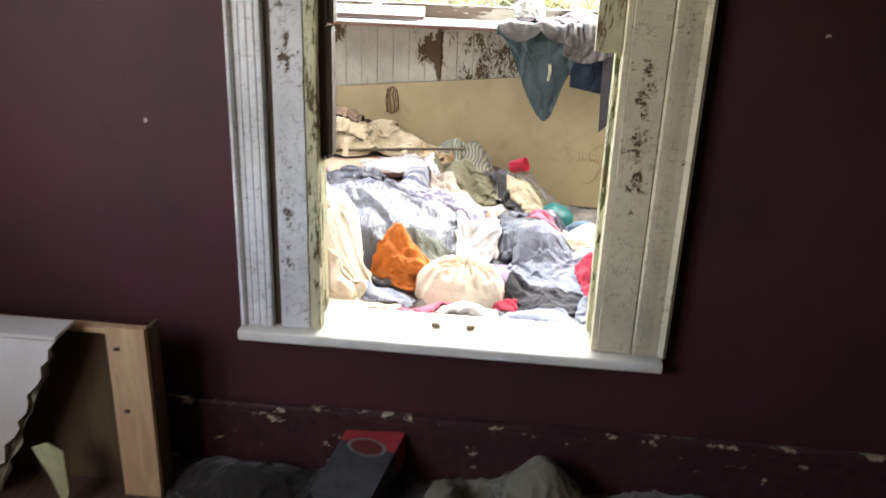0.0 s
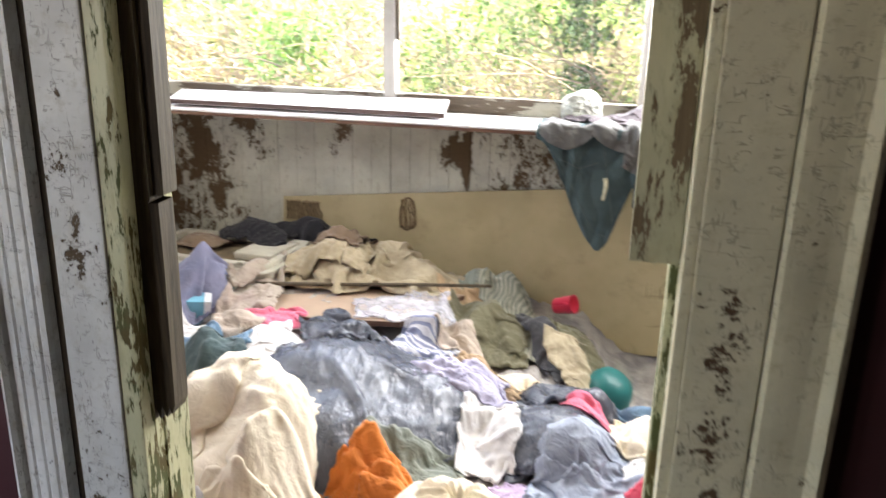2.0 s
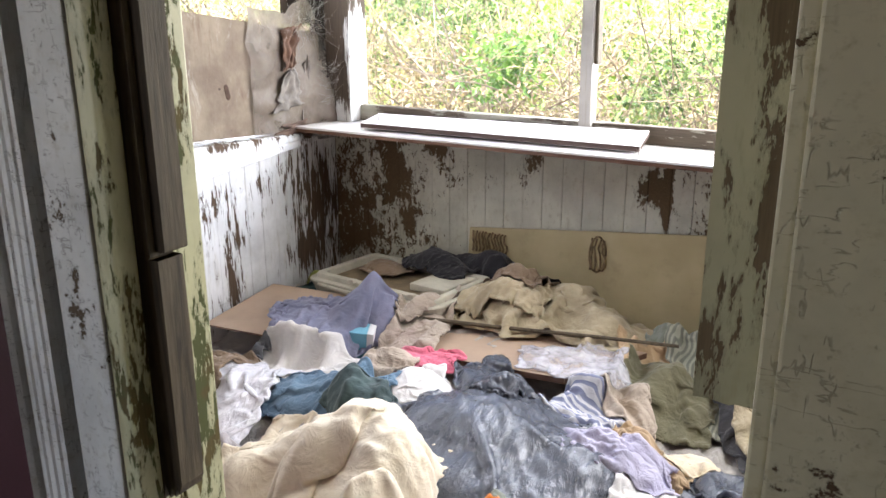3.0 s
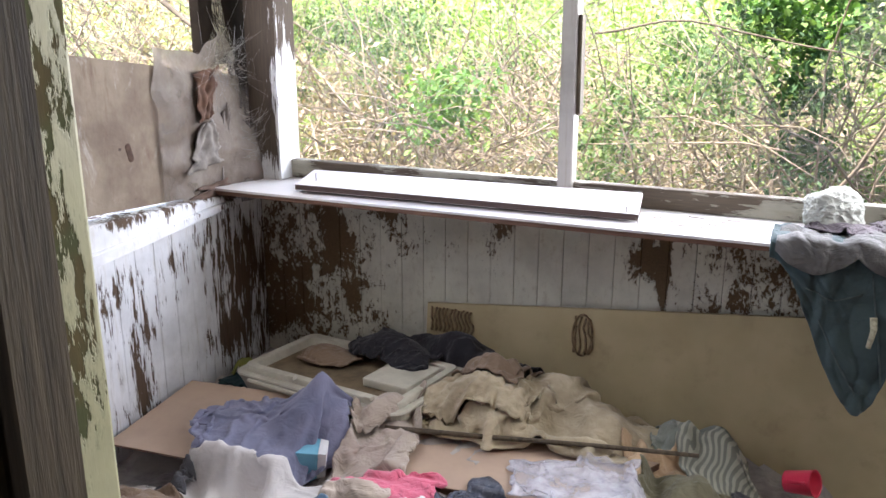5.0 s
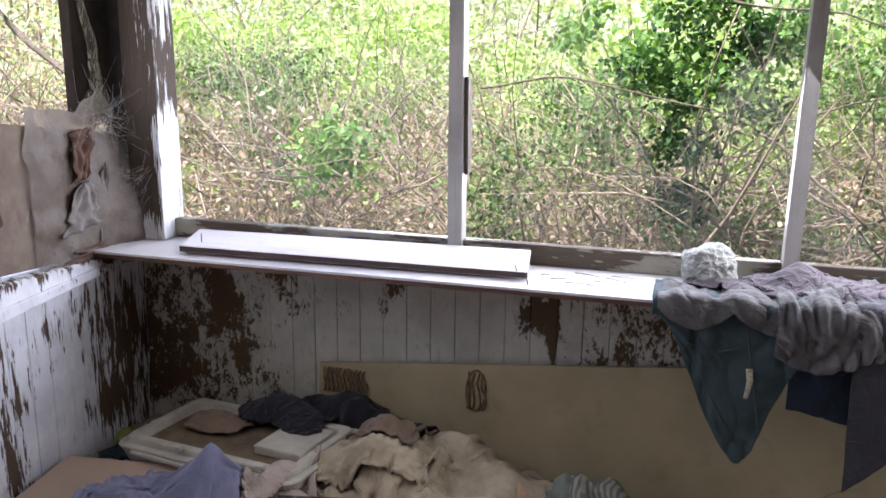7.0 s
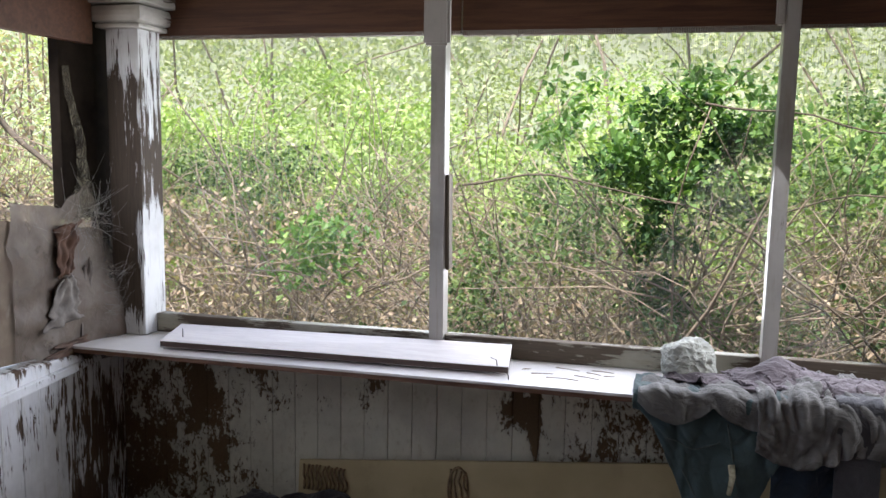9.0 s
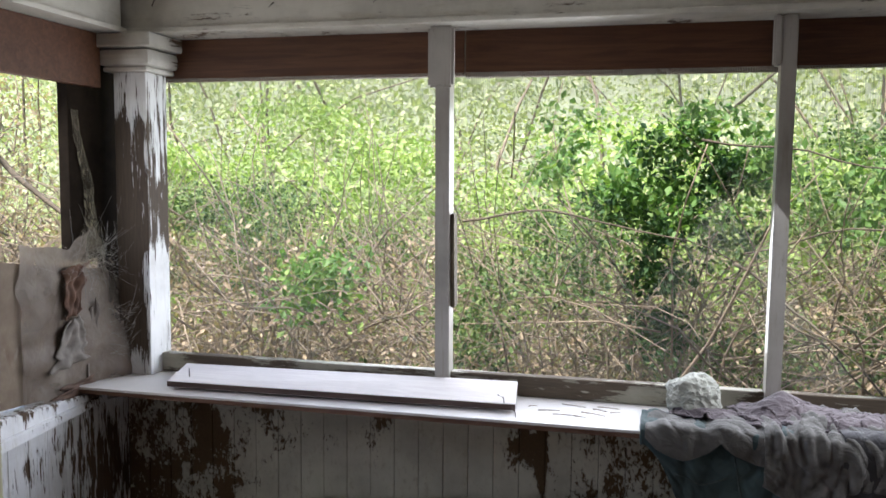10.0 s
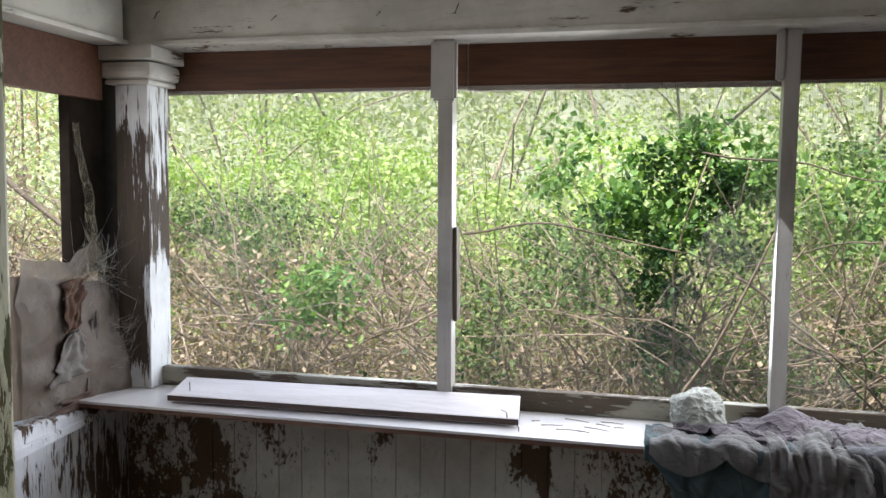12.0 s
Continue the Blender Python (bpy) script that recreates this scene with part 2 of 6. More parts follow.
M["ceiling"] = peeling("soiled_white_ceiling_paint", (0.62, 0.60, 0.55), under=(0.2, 0.15, 0.1), amount=0.33, grain=(0.3, 1, 1))
M["header"] = wood_mat("brown_stained_header_wood", (0.065, 0.024, 0.010), (0.12, 0.05, 0.022), (0.35, 5, 6), 8, 0.55)
M["mullion"] = peeling("grey_painted_mullion", (0.44, 0.42, 0.38), under=(0.16, 0.12, 0.08), amount=0.30, grain=(1, 1, 0.1), gloss=0.4)
M["rail"] = peeling("weathered_screen_rail_paint", (0.36, 0.34, 0.27), under=(0.11, 0.085, 0.06), amount=0.50, grain=(0.12, 1, 1))
M["shelf"] = plain_mat("white_painted_shelf", (0.74, 0.72, 0.70), 0.4, vary=0.15, scale=5)
M["shelf_edge"] = wood_mat("brown_shelf_edge_wood", (0.10, 0.045, 0.025), (0.20, 0.11, 0.07), (0.4, 5, 5), 9)
M["plank_top"] = wood_mat("bleached_plank_wood", (0.60, 0.56, 0.55), (0.72, 0.69, 0.67), (0.3, 4, 4), 10)
M["plum"] = purple_paint()
M["baseboard"] = baseboard_paint()
M["screen"] = screen_mesh()
M["sill"] = peeling("chalky_white_sill_paint", (0.74, 0.72, 0.63), under=(0.3, 0.25, 0.18), amount=0.25, grain=(0.3, 1, 1))
M["floor"] = wood_mat("dirty_floor_boards", (0.05, 0.032, 0.02), (0.10, 0.065, 0.04), (5, 0.4, 5), 8)


def stained_panel():
    """Dusty board with rusty runs, pale scuffs and small dark dents."""
    n = Nodes("dusty_stained_panel")
    col = n.mix(n.step(n.noise(3.5, 5, 0.65), 0.35, 0.68), (0.26, 0.21, 0.155), (0.15, 0.11, 0.08))
    run = n.step(n.noise(6, 5, 0.65, n.scaled((1, 2.2, 0.5)), 0.4), 0.54, 0.70, 0, 0.75)
    col = n.mix(run, col, (0.12, 0.07, 0.045))
    pale = n.step(n.noise(9, 6, 0.7, n.scaled((1, 1.3, 0.6)), 0.6), 0.56, 0.72, 0, 0.6)
    col = n.mix(pale, col, (0.45, 0.42, 0.38))
    dent = n.step(n.noise(26, 2, 0.5), 0.73, 0.76)
    col = n.mix(dent, col, (0.06, 0.04, 0.03))
    n.bump(n.math("ADD", n.noise(9, 4, 0.6, warp=0.6), n.math("MULTIPLY", n.noise(60, 4), 0.3)), 0.4, 0.008)
    return n.done(col, 0.7, spec=0.25)


M["fibreboard"] = stained_panel()
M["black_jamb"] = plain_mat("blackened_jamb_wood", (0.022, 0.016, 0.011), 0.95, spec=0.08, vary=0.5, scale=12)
M["hardboard"] = plain_mat("pinkish_tan_hardboard", (0.50, 0.37, 0.27), 0.6, vary=0.18, scale=4)
M["ground"] = plain_mat("leaf_litter_ground", (0.13, 0.10, 0.06), 0.95, vary=0.6, scale=6)
M["plaster"] = plain_mat("dull_plaster", (0.45, 0.43, 0.40), 0.9, vary=0.2, scale=3)
M["roof"] = plain_mat("dull_roof_boards", (0.10, 0.08, 0.06), 0.9)
M["backing"] = plain_mat("grey_board_backing", (0.16, 0.14, 0.12), 0.9)
# distance haze is put into this pale green
M["far_wood"] = plain_mat("hazed_far_wood", (0.56, 0.62, 0.40), 0.95, vary=0.4, scale=0.8)

# ---- building helpers ----


def part(name, bm, mat, parent=None, label="", smooth=False):
    me = bpy.data.meshes.new(name)
    bmesh.ops.recalc_face_normals(bm, faces=bm.faces)
    bm.to_mesh(me)
    bm.free()
    if smooth:
        me.shade_smooth()
    for m in (mat if isinstance(mat, (list, tuple)) else [mat]):
        me.materials.append(m)
    ob = new(name, me)
    if parent:
        ob.parent = parent
    if label:
        ob["label"] = label
    return ob


def thing(name, label, category, at=(0, 0, 0), group="", kind=""):
    e = new(name)
    e.location = at
    e.empty_display_size = 0.05
    return tagged(e, label, category, group, kind)


def box(bm, x0, x1, y0, y1, z0, z1, bevel=0.0, mat=0):
    vs = [bm.verts.new(c) for c in ((x0, y0, z0), (x1, y0, z0), (x1, y1, z0), (x0, y1, z0), (x0, y0, z1), (x1, y0, z1), (x1, y1, z1), (x0, y1, z1))]
    fs = [bm.faces.new([vs[i] for i in q]) for q in ((3, 2, 1, 0), (4, 5, 6, 7), (0, 1, 5, 4), (1, 2, 6, 5), (2, 3, 7, 6), (3, 0, 4, 7))]
    for f in fs:
        f.material_index = mat
    if bevel:
        es = list({e for f in fs for e in f.edges})
        bmesh.ops.bevel(bm, geom=es, offset=bevel, segments=2, affect="EDGES", profile=0.6)
    return vs


def boxed(name, dims, mat, parent=None, label="", bevel=0.004):
    bm = bmesh.new()
    box(bm, *dims, bevel=bevel)
    return part(name, bm, mat, parent, label)


def structure(name, dims, mat, label, category, bevel=0.0):
    return tagged(boxed(name, dims, mat, bevel=bevel), label, category, kind="structure")


def profile(bm, pts, z0, z1):
    """A moulding: the outline pts in x and y, drawn up from z0 to z1."""
    a = [bm.verts.new((x, y, z0)) for x, y in pts]
    b = [bm.verts.new((x, y, z1)) for x, y in pts]
    k = len(pts)
    for i in range(k):
        bm.faces.new((a[i], a[(i + 1) % k], b[(i + 1) % k], b[i]))
    bm.faces.new(a[::-1])
    bm.faces.new(b)


def tube(bm, pts, r0, r1=None, sides=6):
    """A tapered rod along points."""
    r1 = r0 if r1 is None else r1
    rings = []
    for i, p in enumerate(pts):
        p = Vector(p)
        d = (Vector(pts[min(i + 1, len(pts) - 1)]) - Vector(pts[max(i - 1, 0)])).normalized()
        u = d.orthogonal().normalized()
        v = d.cross(u)
        r = r0 + (r1 - r0) * i / (len(pts) - 1)
        rings.append([bm.verts.new(p + (u * math.cos(a) + v * math.sin(a)) * r) for a in (2 * math.pi * k / sides for k in range(sides))])
    for a, b in zip(rings, rings[1:]):
        for k in range(sides):
            bm.faces.new((a[k], a[(k + 1) % sides], b[(k + 1) % sides], b[k]))
    bm.faces.new(rings[0][::-1])
    bm.faces.new(rings[-1])


# ---- the room ----
WY0, WY1 = 2.09, 2.225   # the plum wall
OX0, OX1, OZ0, OZ1 = -0.515, 0.282, 0.45, 2.02
RX0, RX1, RY0, RH = -1.75, 2.3, -2.4, 2.55
structure("floor", (RX0, RX1, RY0, WY1, -0.08, 0.0), M["floor"], "dirty dark floor boards of the room", "floor")
structure("ceiling_room", (RX0 - 0.1, RX1 + 0.1, RY0 - 0.1, WY1, RH, RH + 0.1), M["plaster"], "dull plaster ceiling of the plum room", "ceiling")
bm = bmesh.new()
box(bm, RX0 - 0.4, OX0, WY0, WY1, 0, RH)
box(bm, OX1, RX1, WY0, WY1, 0, RH)
box(bm, OX0, OX1, WY0, WY1, 0, OZ0)
box(bm, OX0, OX1, WY0, WY1, OZ1, RH)
wall = tagged(part("wall_plum", bm, M["plum"]), "dark plum painted wall with chips and a window opening", "wall", kind="structure")
bm = bmesh.new()
box(bm, RX0 - 0.1, RX0, RY0, 0.2, 0, RH)
box(bm, RX0 - 0.1, RX0, 1.2, WY0, 0, RH)
box(bm, RX0 - 0.1, RX0, 0.2, 1.2, 0, 0.9)
box(bm, RX0 - 0.1, RX0, 0.2, 1.2, 2.1, RH)
tagged(part("wall_room_west", bm, M["plum"]), "dark plum painted side wall with a window", "wall", kind="structure")
structure("wall_room_east", (RX1, RX1 + 0.1, RY0, WY1, 0, RH), M["plum"], "dark plum painted side wall", "wall")
structure("wall_room_south", (RX0, RX1, RY0 - 0.1, RY0, 0, RH), M["plum"], "dark plum painted back wall", "wall")
bm = bmesh.new()
box(bm, RX0, RX1, WY0 - 0.018, WY0, 0.0, 0.19, 0.003)
box(bm, RX0, RX1, WY0 - 0.026, WY0, 0.192, 0.222, 0.009)
tagged(part("baseboard", bm, M["baseboard"]), "dark painted baseboard with pale chipped paint", "baseboard", kind="structure")

win = thing("window_1", "old window opening with chipped cream casing and broken sash", "window", (-0.12, WY0, OZ0), kind="structure")
win_inv = Matrix.Translation((0.15, -WY0, -OZ0))


def wpart(name, bm, mat, label=""):
    ob = part(name, bm, mat, win, label)
    ob.matrix_parent_inverse = win_inv
    return ob


def fluted(x0, x1, flip, mat, name):
    """A casing board with reeded steps across its width."""
    w = x1 - x0
    steps = [(0.0, 0.0), (0.0, 0.034), (0.10, 0.040), (0.17, 0.034), (0.21, 0.0265), (0.34, 0.028), (0.38, 0.0255), (0.42, 0.028), (0.56, 0.029), (0.60, 0.0265), (0.64, 0.029),
             (0.78, 0.030), (0.82, 0.027), (0.86, 0.030), (0.96, 0.030), (1.0, 0.022), (1.0, 0.0)]
    if flip:
        steps = [(0.0, 0.0), (0.0, 0.034), (0.10, 0.040), (0.18, 0.032), (0.24, 0.0255), (0.45, 0.0262), (0.62, 0.0285), (0.80, 0.030), (0.94, 0.030), (1.0, 0.023), (1.0, 0.0)]
    bm = bmesh.new()
    profile(bm, [((x1 - u * w) if flip else (x0 + u * w), WY0 - d) for u, d in steps], 0.481, 2.12)
    return wpart(name, bm, mat)


fluted(-0.733, -0.642, False, M["casing_daylit"], "casing")
fluted(0.343, 0.433, True, M["casing"], "casing")
for x0, x1, mat in ((-0.621, -0.540, M["casing_daylit"]), (0.250, 0.341, M["casing"])):
    bm = bmesh.new()
    box(bm, x0, x1, 2.066, WY0 + 0.05, 0.481, 2.02, 0.003)
    wpart("inner_casing", bm, mat)
# dark strips added for the shade in the gaps between casing boards
for x0, x1 in ((-0.642, -0.621), (0.341, 0.343)):
    bm = bmesh.new()
    box(bm, x0, x1, 2.081, WY0, 0.481, 2.02)
    wpart("gap_shade_strip", bm, M["dark_sash"])
bm = bmesh.new()
box(bm, -0.745, 0.445, 2.05, WY0, 2.12, 2.16, 0.004)
box(bm, -0.735, 0.433, 2.062, WY0, 2.022, 2.118, 0.003)
wpart("head_casing", bm, M["casing"])
bm = bmesh.new()
box(bm, -0.737, 0.424, 2.025, 2.232, 0.448, 0.478, 0.007)
wpart("window_sill", bm, M["sill"], "chalky white sill with dust")
# left stop, jamb, blind stop
bm = bmesh.new()
box(bm, -0.540, -0.510, 2.070, 2.106, 0.479, 2.02, 0.003)
wpart("stop_bead", bm, M["jamb"])
bm = bmesh.new()
box(bm, -0.545, -0.529, 2.107, 2.19, 0.479, 2.02)
wpart("jamb", bm, M["jamb"])
bm = bmesh.new()
box(bm, -0.545, -0.526, 2.155, 2.232, 0.479, 2.02, 0.003)
wpart("blind_stop", bm, M["jamb"], "pale yellow-green painted outer stop")
# right stop, jamb
bm = bmesh.new()
box(bm, 0.235, 0.250, 2.072, 2.106, 0.479, 2.02, 0.003)
wpart("stop_bead", bm, M["casing"])
bm = bmesh.new()
box(bm, 0.240, 0.254, 2.107, 2.19, 0.479, 2.02)
wpart("jamb", bm, M["jamb"])
bm = bmesh.new()
box(bm, 0.229, 0.252, 2.182, 2.235, 0.479, 2.02, 0.003)
wpart("blind_stop", bm, M["jamb"])


def broken_stile(x0, x1, y0, y1, z0, ragged, seed, z1=2.02):
    """An upright of a broken sash: a board whose lower end is splintered."""
    rnd = random.Random(seed)
    bm = bmesh.new()
    nx, nz = 8, 3
    fr, bk = {}, {}
    for i in range(nx + 1):
        low = z0 + ragged * (rnd.random() if ragged > 0.02 else 0.3 * rnd.random())
        for j in range(nz + 1):
            z = z1 + (low - z1) * (j / nz)
            x = x0 + (x1 - x0) * i / nx + (rnd.uniform(-0.0015, 0.0015) if j else 0)
            fr[i, j] = bm.verts.new((x, y0, z))
            bk[i, j] = bm.verts.new((x, y1, z))
    for i in range(nx):
        for j in range(nz):
            bm.faces.new((fr[i, j], fr[i + 1, j], fr[i + 1, j + 1], fr[i, j + 1]))
            bm.faces.new((bk[i, j], bk[i, j + 1], bk[i + 1, j + 1], bk[i + 1, j]))
        bm.faces.new((fr[i, nz], fr[i + 1, nz], bk[i + 1, nz], bk[i, nz]))
    for j in range(nz):
        bm.faces.new((fr[0, j], fr[0, j + 1], bk[0, j + 1], bk[0, j]))
        bm.faces.new((fr[nx, j], bk[nx, j], bk[nx, j + 1], fr[nx, j + 1]))
    return bm


wpart("sash_stile", broken_stile(-0.522, -0.478, 2.110, 2.150, 0.945, 0.035, 4, 1.297), M["dark_sash"], "dark splintered remnant of a sash stile")
wpart("sash_stile", broken_stile(-0.522, -0.490, 2.108, 2.148, 1.295, 0.02, 6), M["dark_sash"], "dark weathered sash stile")
wpart("sash_stile", broken_stile(-0.490, -0.472, 2.118, 2.156, 1.305, 0.02, 8), M["dark_sash"], "thin split sash moulding")
wpart("sash_stile", broken_stile(0.172, 0.236, 2.142, 2.178, 1.262, 0.008, 5), M["sash"], "cream painted remnant of a sash stile")

# ---- the porch shell ----
PX0, PX1, PY1 = -1.90, 2.05, 4.385
structure("floor_porch", (PX0 - 0.15, PX1 + 0.1, WY1, 4.55, -0.1, -0.02), M["floor"], "porch floor boards under heaped clothes", "floor")
structure("wall_porch_east", (PX1, PX1 + 0.1, WY1, 4.55, 0, 2.6), M["beam"], "soiled white porch end wall", "wall")
structure("ceiling_porch", (PX0 - 0.35, PX1 + 0.1, WY1, 4.75, 2.425, 2.50), M["ceiling"], "soiled white board porch ceiling", "ceiling")
structure("roof_deck", (-2.6, 3.0, -2.9, 4.85, 2.75, 2.85), M["roof"], "plain roof deck over porch and room", "roof")

# lower walls: a backing and separate upright boards
wall_far = structure("wall_porch_north", (PX0 - 0.12, PX1, PY1 + 0.014, PY1 + 0.09, -0.1, 1.06), M["backing"], "low porch wall of peeling white upright boards", "wall")
wall_left = structure("wall_porch_west", (PX0 - 0.10, PX0 - 0.014, WY1, PY1 + 0.014, -0.1, 0.985), M["backing"], "low porch side wall of peeling white upright boards", "wall")
bm = bmesh.new()
for x0, x1, lows, highs in ((PX0 - 0.13, PX0 + 0.010, (0.985, 0.99, 1.030), (1.090, 1.085, 1.045)), (PX0 - 0.02, PX0 + 0.026, (0.945, 0.960, 1.012), (0.992, 1.000, 1.034))):
    secs = [[bm.verts.new(p) for p in ((x0, y, lo), (x1, y, lo), (x1 - 0.004, y, hi), (x0, y, hi))] for y, lo, hi in zip((WY1, 3.50, 4.255), lows, highs)]
    for a, b in zip(secs, secs[1:]):
        for k in range(4):
            bm.faces.new((a[k], a[(k + 1) % 4], b[(k + 1) % 4], b[k]))
    bm.faces.new(secs[0][::-1])
    bm.faces.new(secs[-1])
bmesh.ops.bevel(bm, geom=bm.edges[:], offset=0.004, segments=2, affect="EDGES")
tagged(part("trim_side_ledge", bm, M["left_boards"]), "peeling white moulded ledge along the side wall", "ledge", kind="structure")

# shelf along the far wall
shelf = thing("window_shelf", "white painted board shelf along the screened wall", "shelf", (0, 4.28, 1.07))
sinv = Matrix.Translation((0, -4.28, -1.07))
bm = bmesh.new()
box(bm, -1.98, PX1, 4.125, 4.52, 1.074, 1.083, 0.002)
o = part("shelf_top", bm, M["shelf"], shelf)
o.matrix_parent_inverse = sinv
bm = bmesh.new()
box(bm, -1.98, PX1, 4.128, 4.47, 1.060, 1.074, 0.002)
o = part("shelf_edge", bm, M["shelf_edge"], shelf, "brown bare wood edge")
o.matrix_parent_inverse = sinv

# corner post with a moulded cap
post = thing("porch_post", "square white porch post with flaking paint and moulded cap", "post", (-1.83, 4.395, 1.085), kind="structure")
pinv = Matrix.Translation((1.83, -4.395, -1.085))
for nm, bm_dims in (("shaft", [(-1.89, -1.767, 4.33, 4.455, 1.084, 2.12, 0.004)]), ("cap", [(-1.912, -1.745, 4.305, 4.475, 2.120, 2.135, 0.005), (-1.928, -1.729, 4.29, 4.49, 2.137, 2.195, 0.022), (-1.945, -1.712, 4.272, 4.508, 2.197, 2.243, 0.006)])):
    bm = bmesh.new()
    for d in bm_dims:
        box(bm, *d[:6], bevel=d[6])
    o = part(nm, bm, M["post"] if nm == "shaft" else M["beam"], post)
    o.matrix_parent_inverse = pinv

# beams
bm = bmesh.new()
box(bm, PX0 - 0.3, PX1, 4.335, 4.53, 2.262, 2.425, 0.004)
box(bm, PX0 - 0.3, PX1, 4.315, 4.54, 2.245, 2.262, 0.003)
tagged(part("beam_north", bm, M["beam"]), "soiled white beam with nails over the screens", "beam", kind="structure")
bm = bmesh.new()
box(bm, PX0 - 0.12, PX0 + 0.06, WY1, 4.31, 2.262, 2.425, 0.004)
box(bm, PX0 - 0.13, PX0 + 0.08, WY1, 4.31, 2.245, 2.262, 0.003)
tagged(part("beam_west", bm, M["beam"]), "soiled white beam over the side opening", "beam", kind="structure")
structure("trim_header_1", (-1.80, -0.700, 4.470, 4.50, 2.101, 2.245), M["header"], "brown stained header board above the screen", "header", 0.002)
structure("trim_header_2", (-0.696, 0.262, 4.470, 4.50, 2.096, 2.245), M["header"], "brown stained header board above the screen", "header", 0.002)
structure("trim_header_3", (0.266, PX1, 4.470, 4.50, 2.103, 2.245), M["header"], "brown stained header board above the screen", "header", 0.002)
structure("trim_header_4", (-1.943, -1.91, WY1, 4.29, 2.065, 2.243), M["header"], "brown stained header board above the side opening", "header", 0.002)

# screened windows of the far wall
swin = thing("window_2", "screened porch opening with grey uprights and dusty torn insect screen", "window", (-0.7, 4.42, 1.08), kind="structure")
swinv = Matrix.Translation((0.7, -4.42, -1.08))


def spart(name, bm, mat, label="", smooth=False):
    o = part(name, bm, mat, swin, label, smooth)
    o.matrix_parent_inverse = swinv
    return o


def leaning(x0, x1, dx, y0, y1, z0, z1, bev=0.003):
    bm = bmesh.new()
    vs = box(bm, x0, x1, y0, y1, z0, z1)
    for v in vs[4:]:
        v.co.x += dx
    bmesh.ops.bevel(bm, geom=bm.edges[:], offset=bev, segments=2, affect="EDGES")
    return bm


spart("mullion", leaning(-0.766, -0.720, -0.006, 4.375, 4.44, 1.084, 2.10), M["mullion"])
spart("mullion", leaning(0.238, 0.280, 0.006, 4.375, 4.44, 1.084, 2.244), M["mullion"])
spart("mullion_head", leaning(-0.794, -0.712, 0.0, 4.362, 4.395, 2.055, 2.244, 0.008), M["mullion"], "rough block at the head of the upright")
spart("mullion_head", leaning(0.222, 0.244, 0.0, 4.37, 4.41, 2.10, 2.244, 0.005), M["mullion"])
spart("mullion", leaning(1.21, 1.255, 0.0, 4.375, 4.44, 1.084, 2.244), M["mullion"])
spart("screen_batten", leaning(-0.719, -0.706, -0.004, 4.385, 4.435, 1.36, 1.66), M["dark_sash"], "dark strip nailed beside the upright")
for x0, x1, zt in ((-1.766, -0.767, 1.150), (-0.719, 0.237, 1.150), (0.281, 1.209, 1.150), (1.256, PX1, 1.15)):
    bm = bmesh.new()
    box(bm, x0, x1, 4.395, 4.435, 1.084, zt, 0.004)
    spart("bottom_rail", bm, M["rail"], "weathered rail with worn paint")


def screen_sheet(x0, x1, z0, z1, y, hole=None, nx=40, nz=34, seed=1):
    """A slightly slack sheet of insect screen, torn open where hole says so."""
    bm = bmesh.new()
    vs = {}
    for i in range(nx + 1):
        for j in range(nz + 1):
            x, z = x0 + (x1 - x0) * i / nx, z0 + (z1 - z0) * j / nz
            vs[i, j] = bm.verts.new((x, y + 0.008 * noise.noise((x * 3, z * 3, seed)), z))
    for i in range(nx):
        for j in range(nz):
            x, z = x0 + (x1 - x0) * (i + 0.5) / nx, z0 + (z1 - z0) * (j + 0.5) / nz
            if hole and hole(x, z):
                continue
            bm.faces.new((vs[i, j], vs[i + 1, j], vs[i + 1, j + 1], vs[i, j + 1]))
    loose = [v for v in bm.verts if not v.link_faces]
    bmesh.ops.delete(bm, geom=loose, context="VERTS")
    return bm


def tear(x, z):
    u = x + 0.03 * noise.noise((x * 9, z * 9, 2))
    left = -0.345 + (1.95 - z) * 0.36
    right = 0.13 - (1.80 - z) * 0.62 if z < 1.80 else 0.16
    return 1.36 < z < 1.95 and left < u < right


for x0, x1, h in ((-1.80, -0.70, None), (-0.70, 0.26, tear), (0.26, 1.23, None), (1.23, PX1, None)):
    o = spart("insect_screen", screen_sheet(x0, x1, 1.15, 2.11, 4.458, h, 60 if h else 30, 60 if h else 24), M["screen"], "dusty grey insect screen" + (" torn open" if h else ""), True)
    o.visible_shadow = False

# panel, jamb board and opening of the side wall
bm = bmesh.new()
vs = box(bm, -1.968, -1.935, WY1, 4.345, 1.012, 1.488)
for v in vs:   # the board hangs askew, its far end lower
    v.co.z = (1.445 + 0.143 * (4.345 - v.co.y)) if v.co.z > 1.2 else (1.04 + 0.075 * (4.345 - v.co.y))
bmesh.ops.bevel(bm, geom=bm.edges[:], offset=0.004, segments=2, affect="EDGES")
panel = tagged(part("side_panel", bm, M["fibreboard"]), "dusty grey-brown board panel closing the side opening", "panel", kind="structure")
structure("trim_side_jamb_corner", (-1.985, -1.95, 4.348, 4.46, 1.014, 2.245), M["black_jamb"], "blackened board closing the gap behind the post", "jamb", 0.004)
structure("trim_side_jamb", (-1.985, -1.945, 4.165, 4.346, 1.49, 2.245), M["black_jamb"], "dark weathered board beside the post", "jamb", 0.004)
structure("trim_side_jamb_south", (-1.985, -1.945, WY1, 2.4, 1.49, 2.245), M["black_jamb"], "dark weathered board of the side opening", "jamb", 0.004)

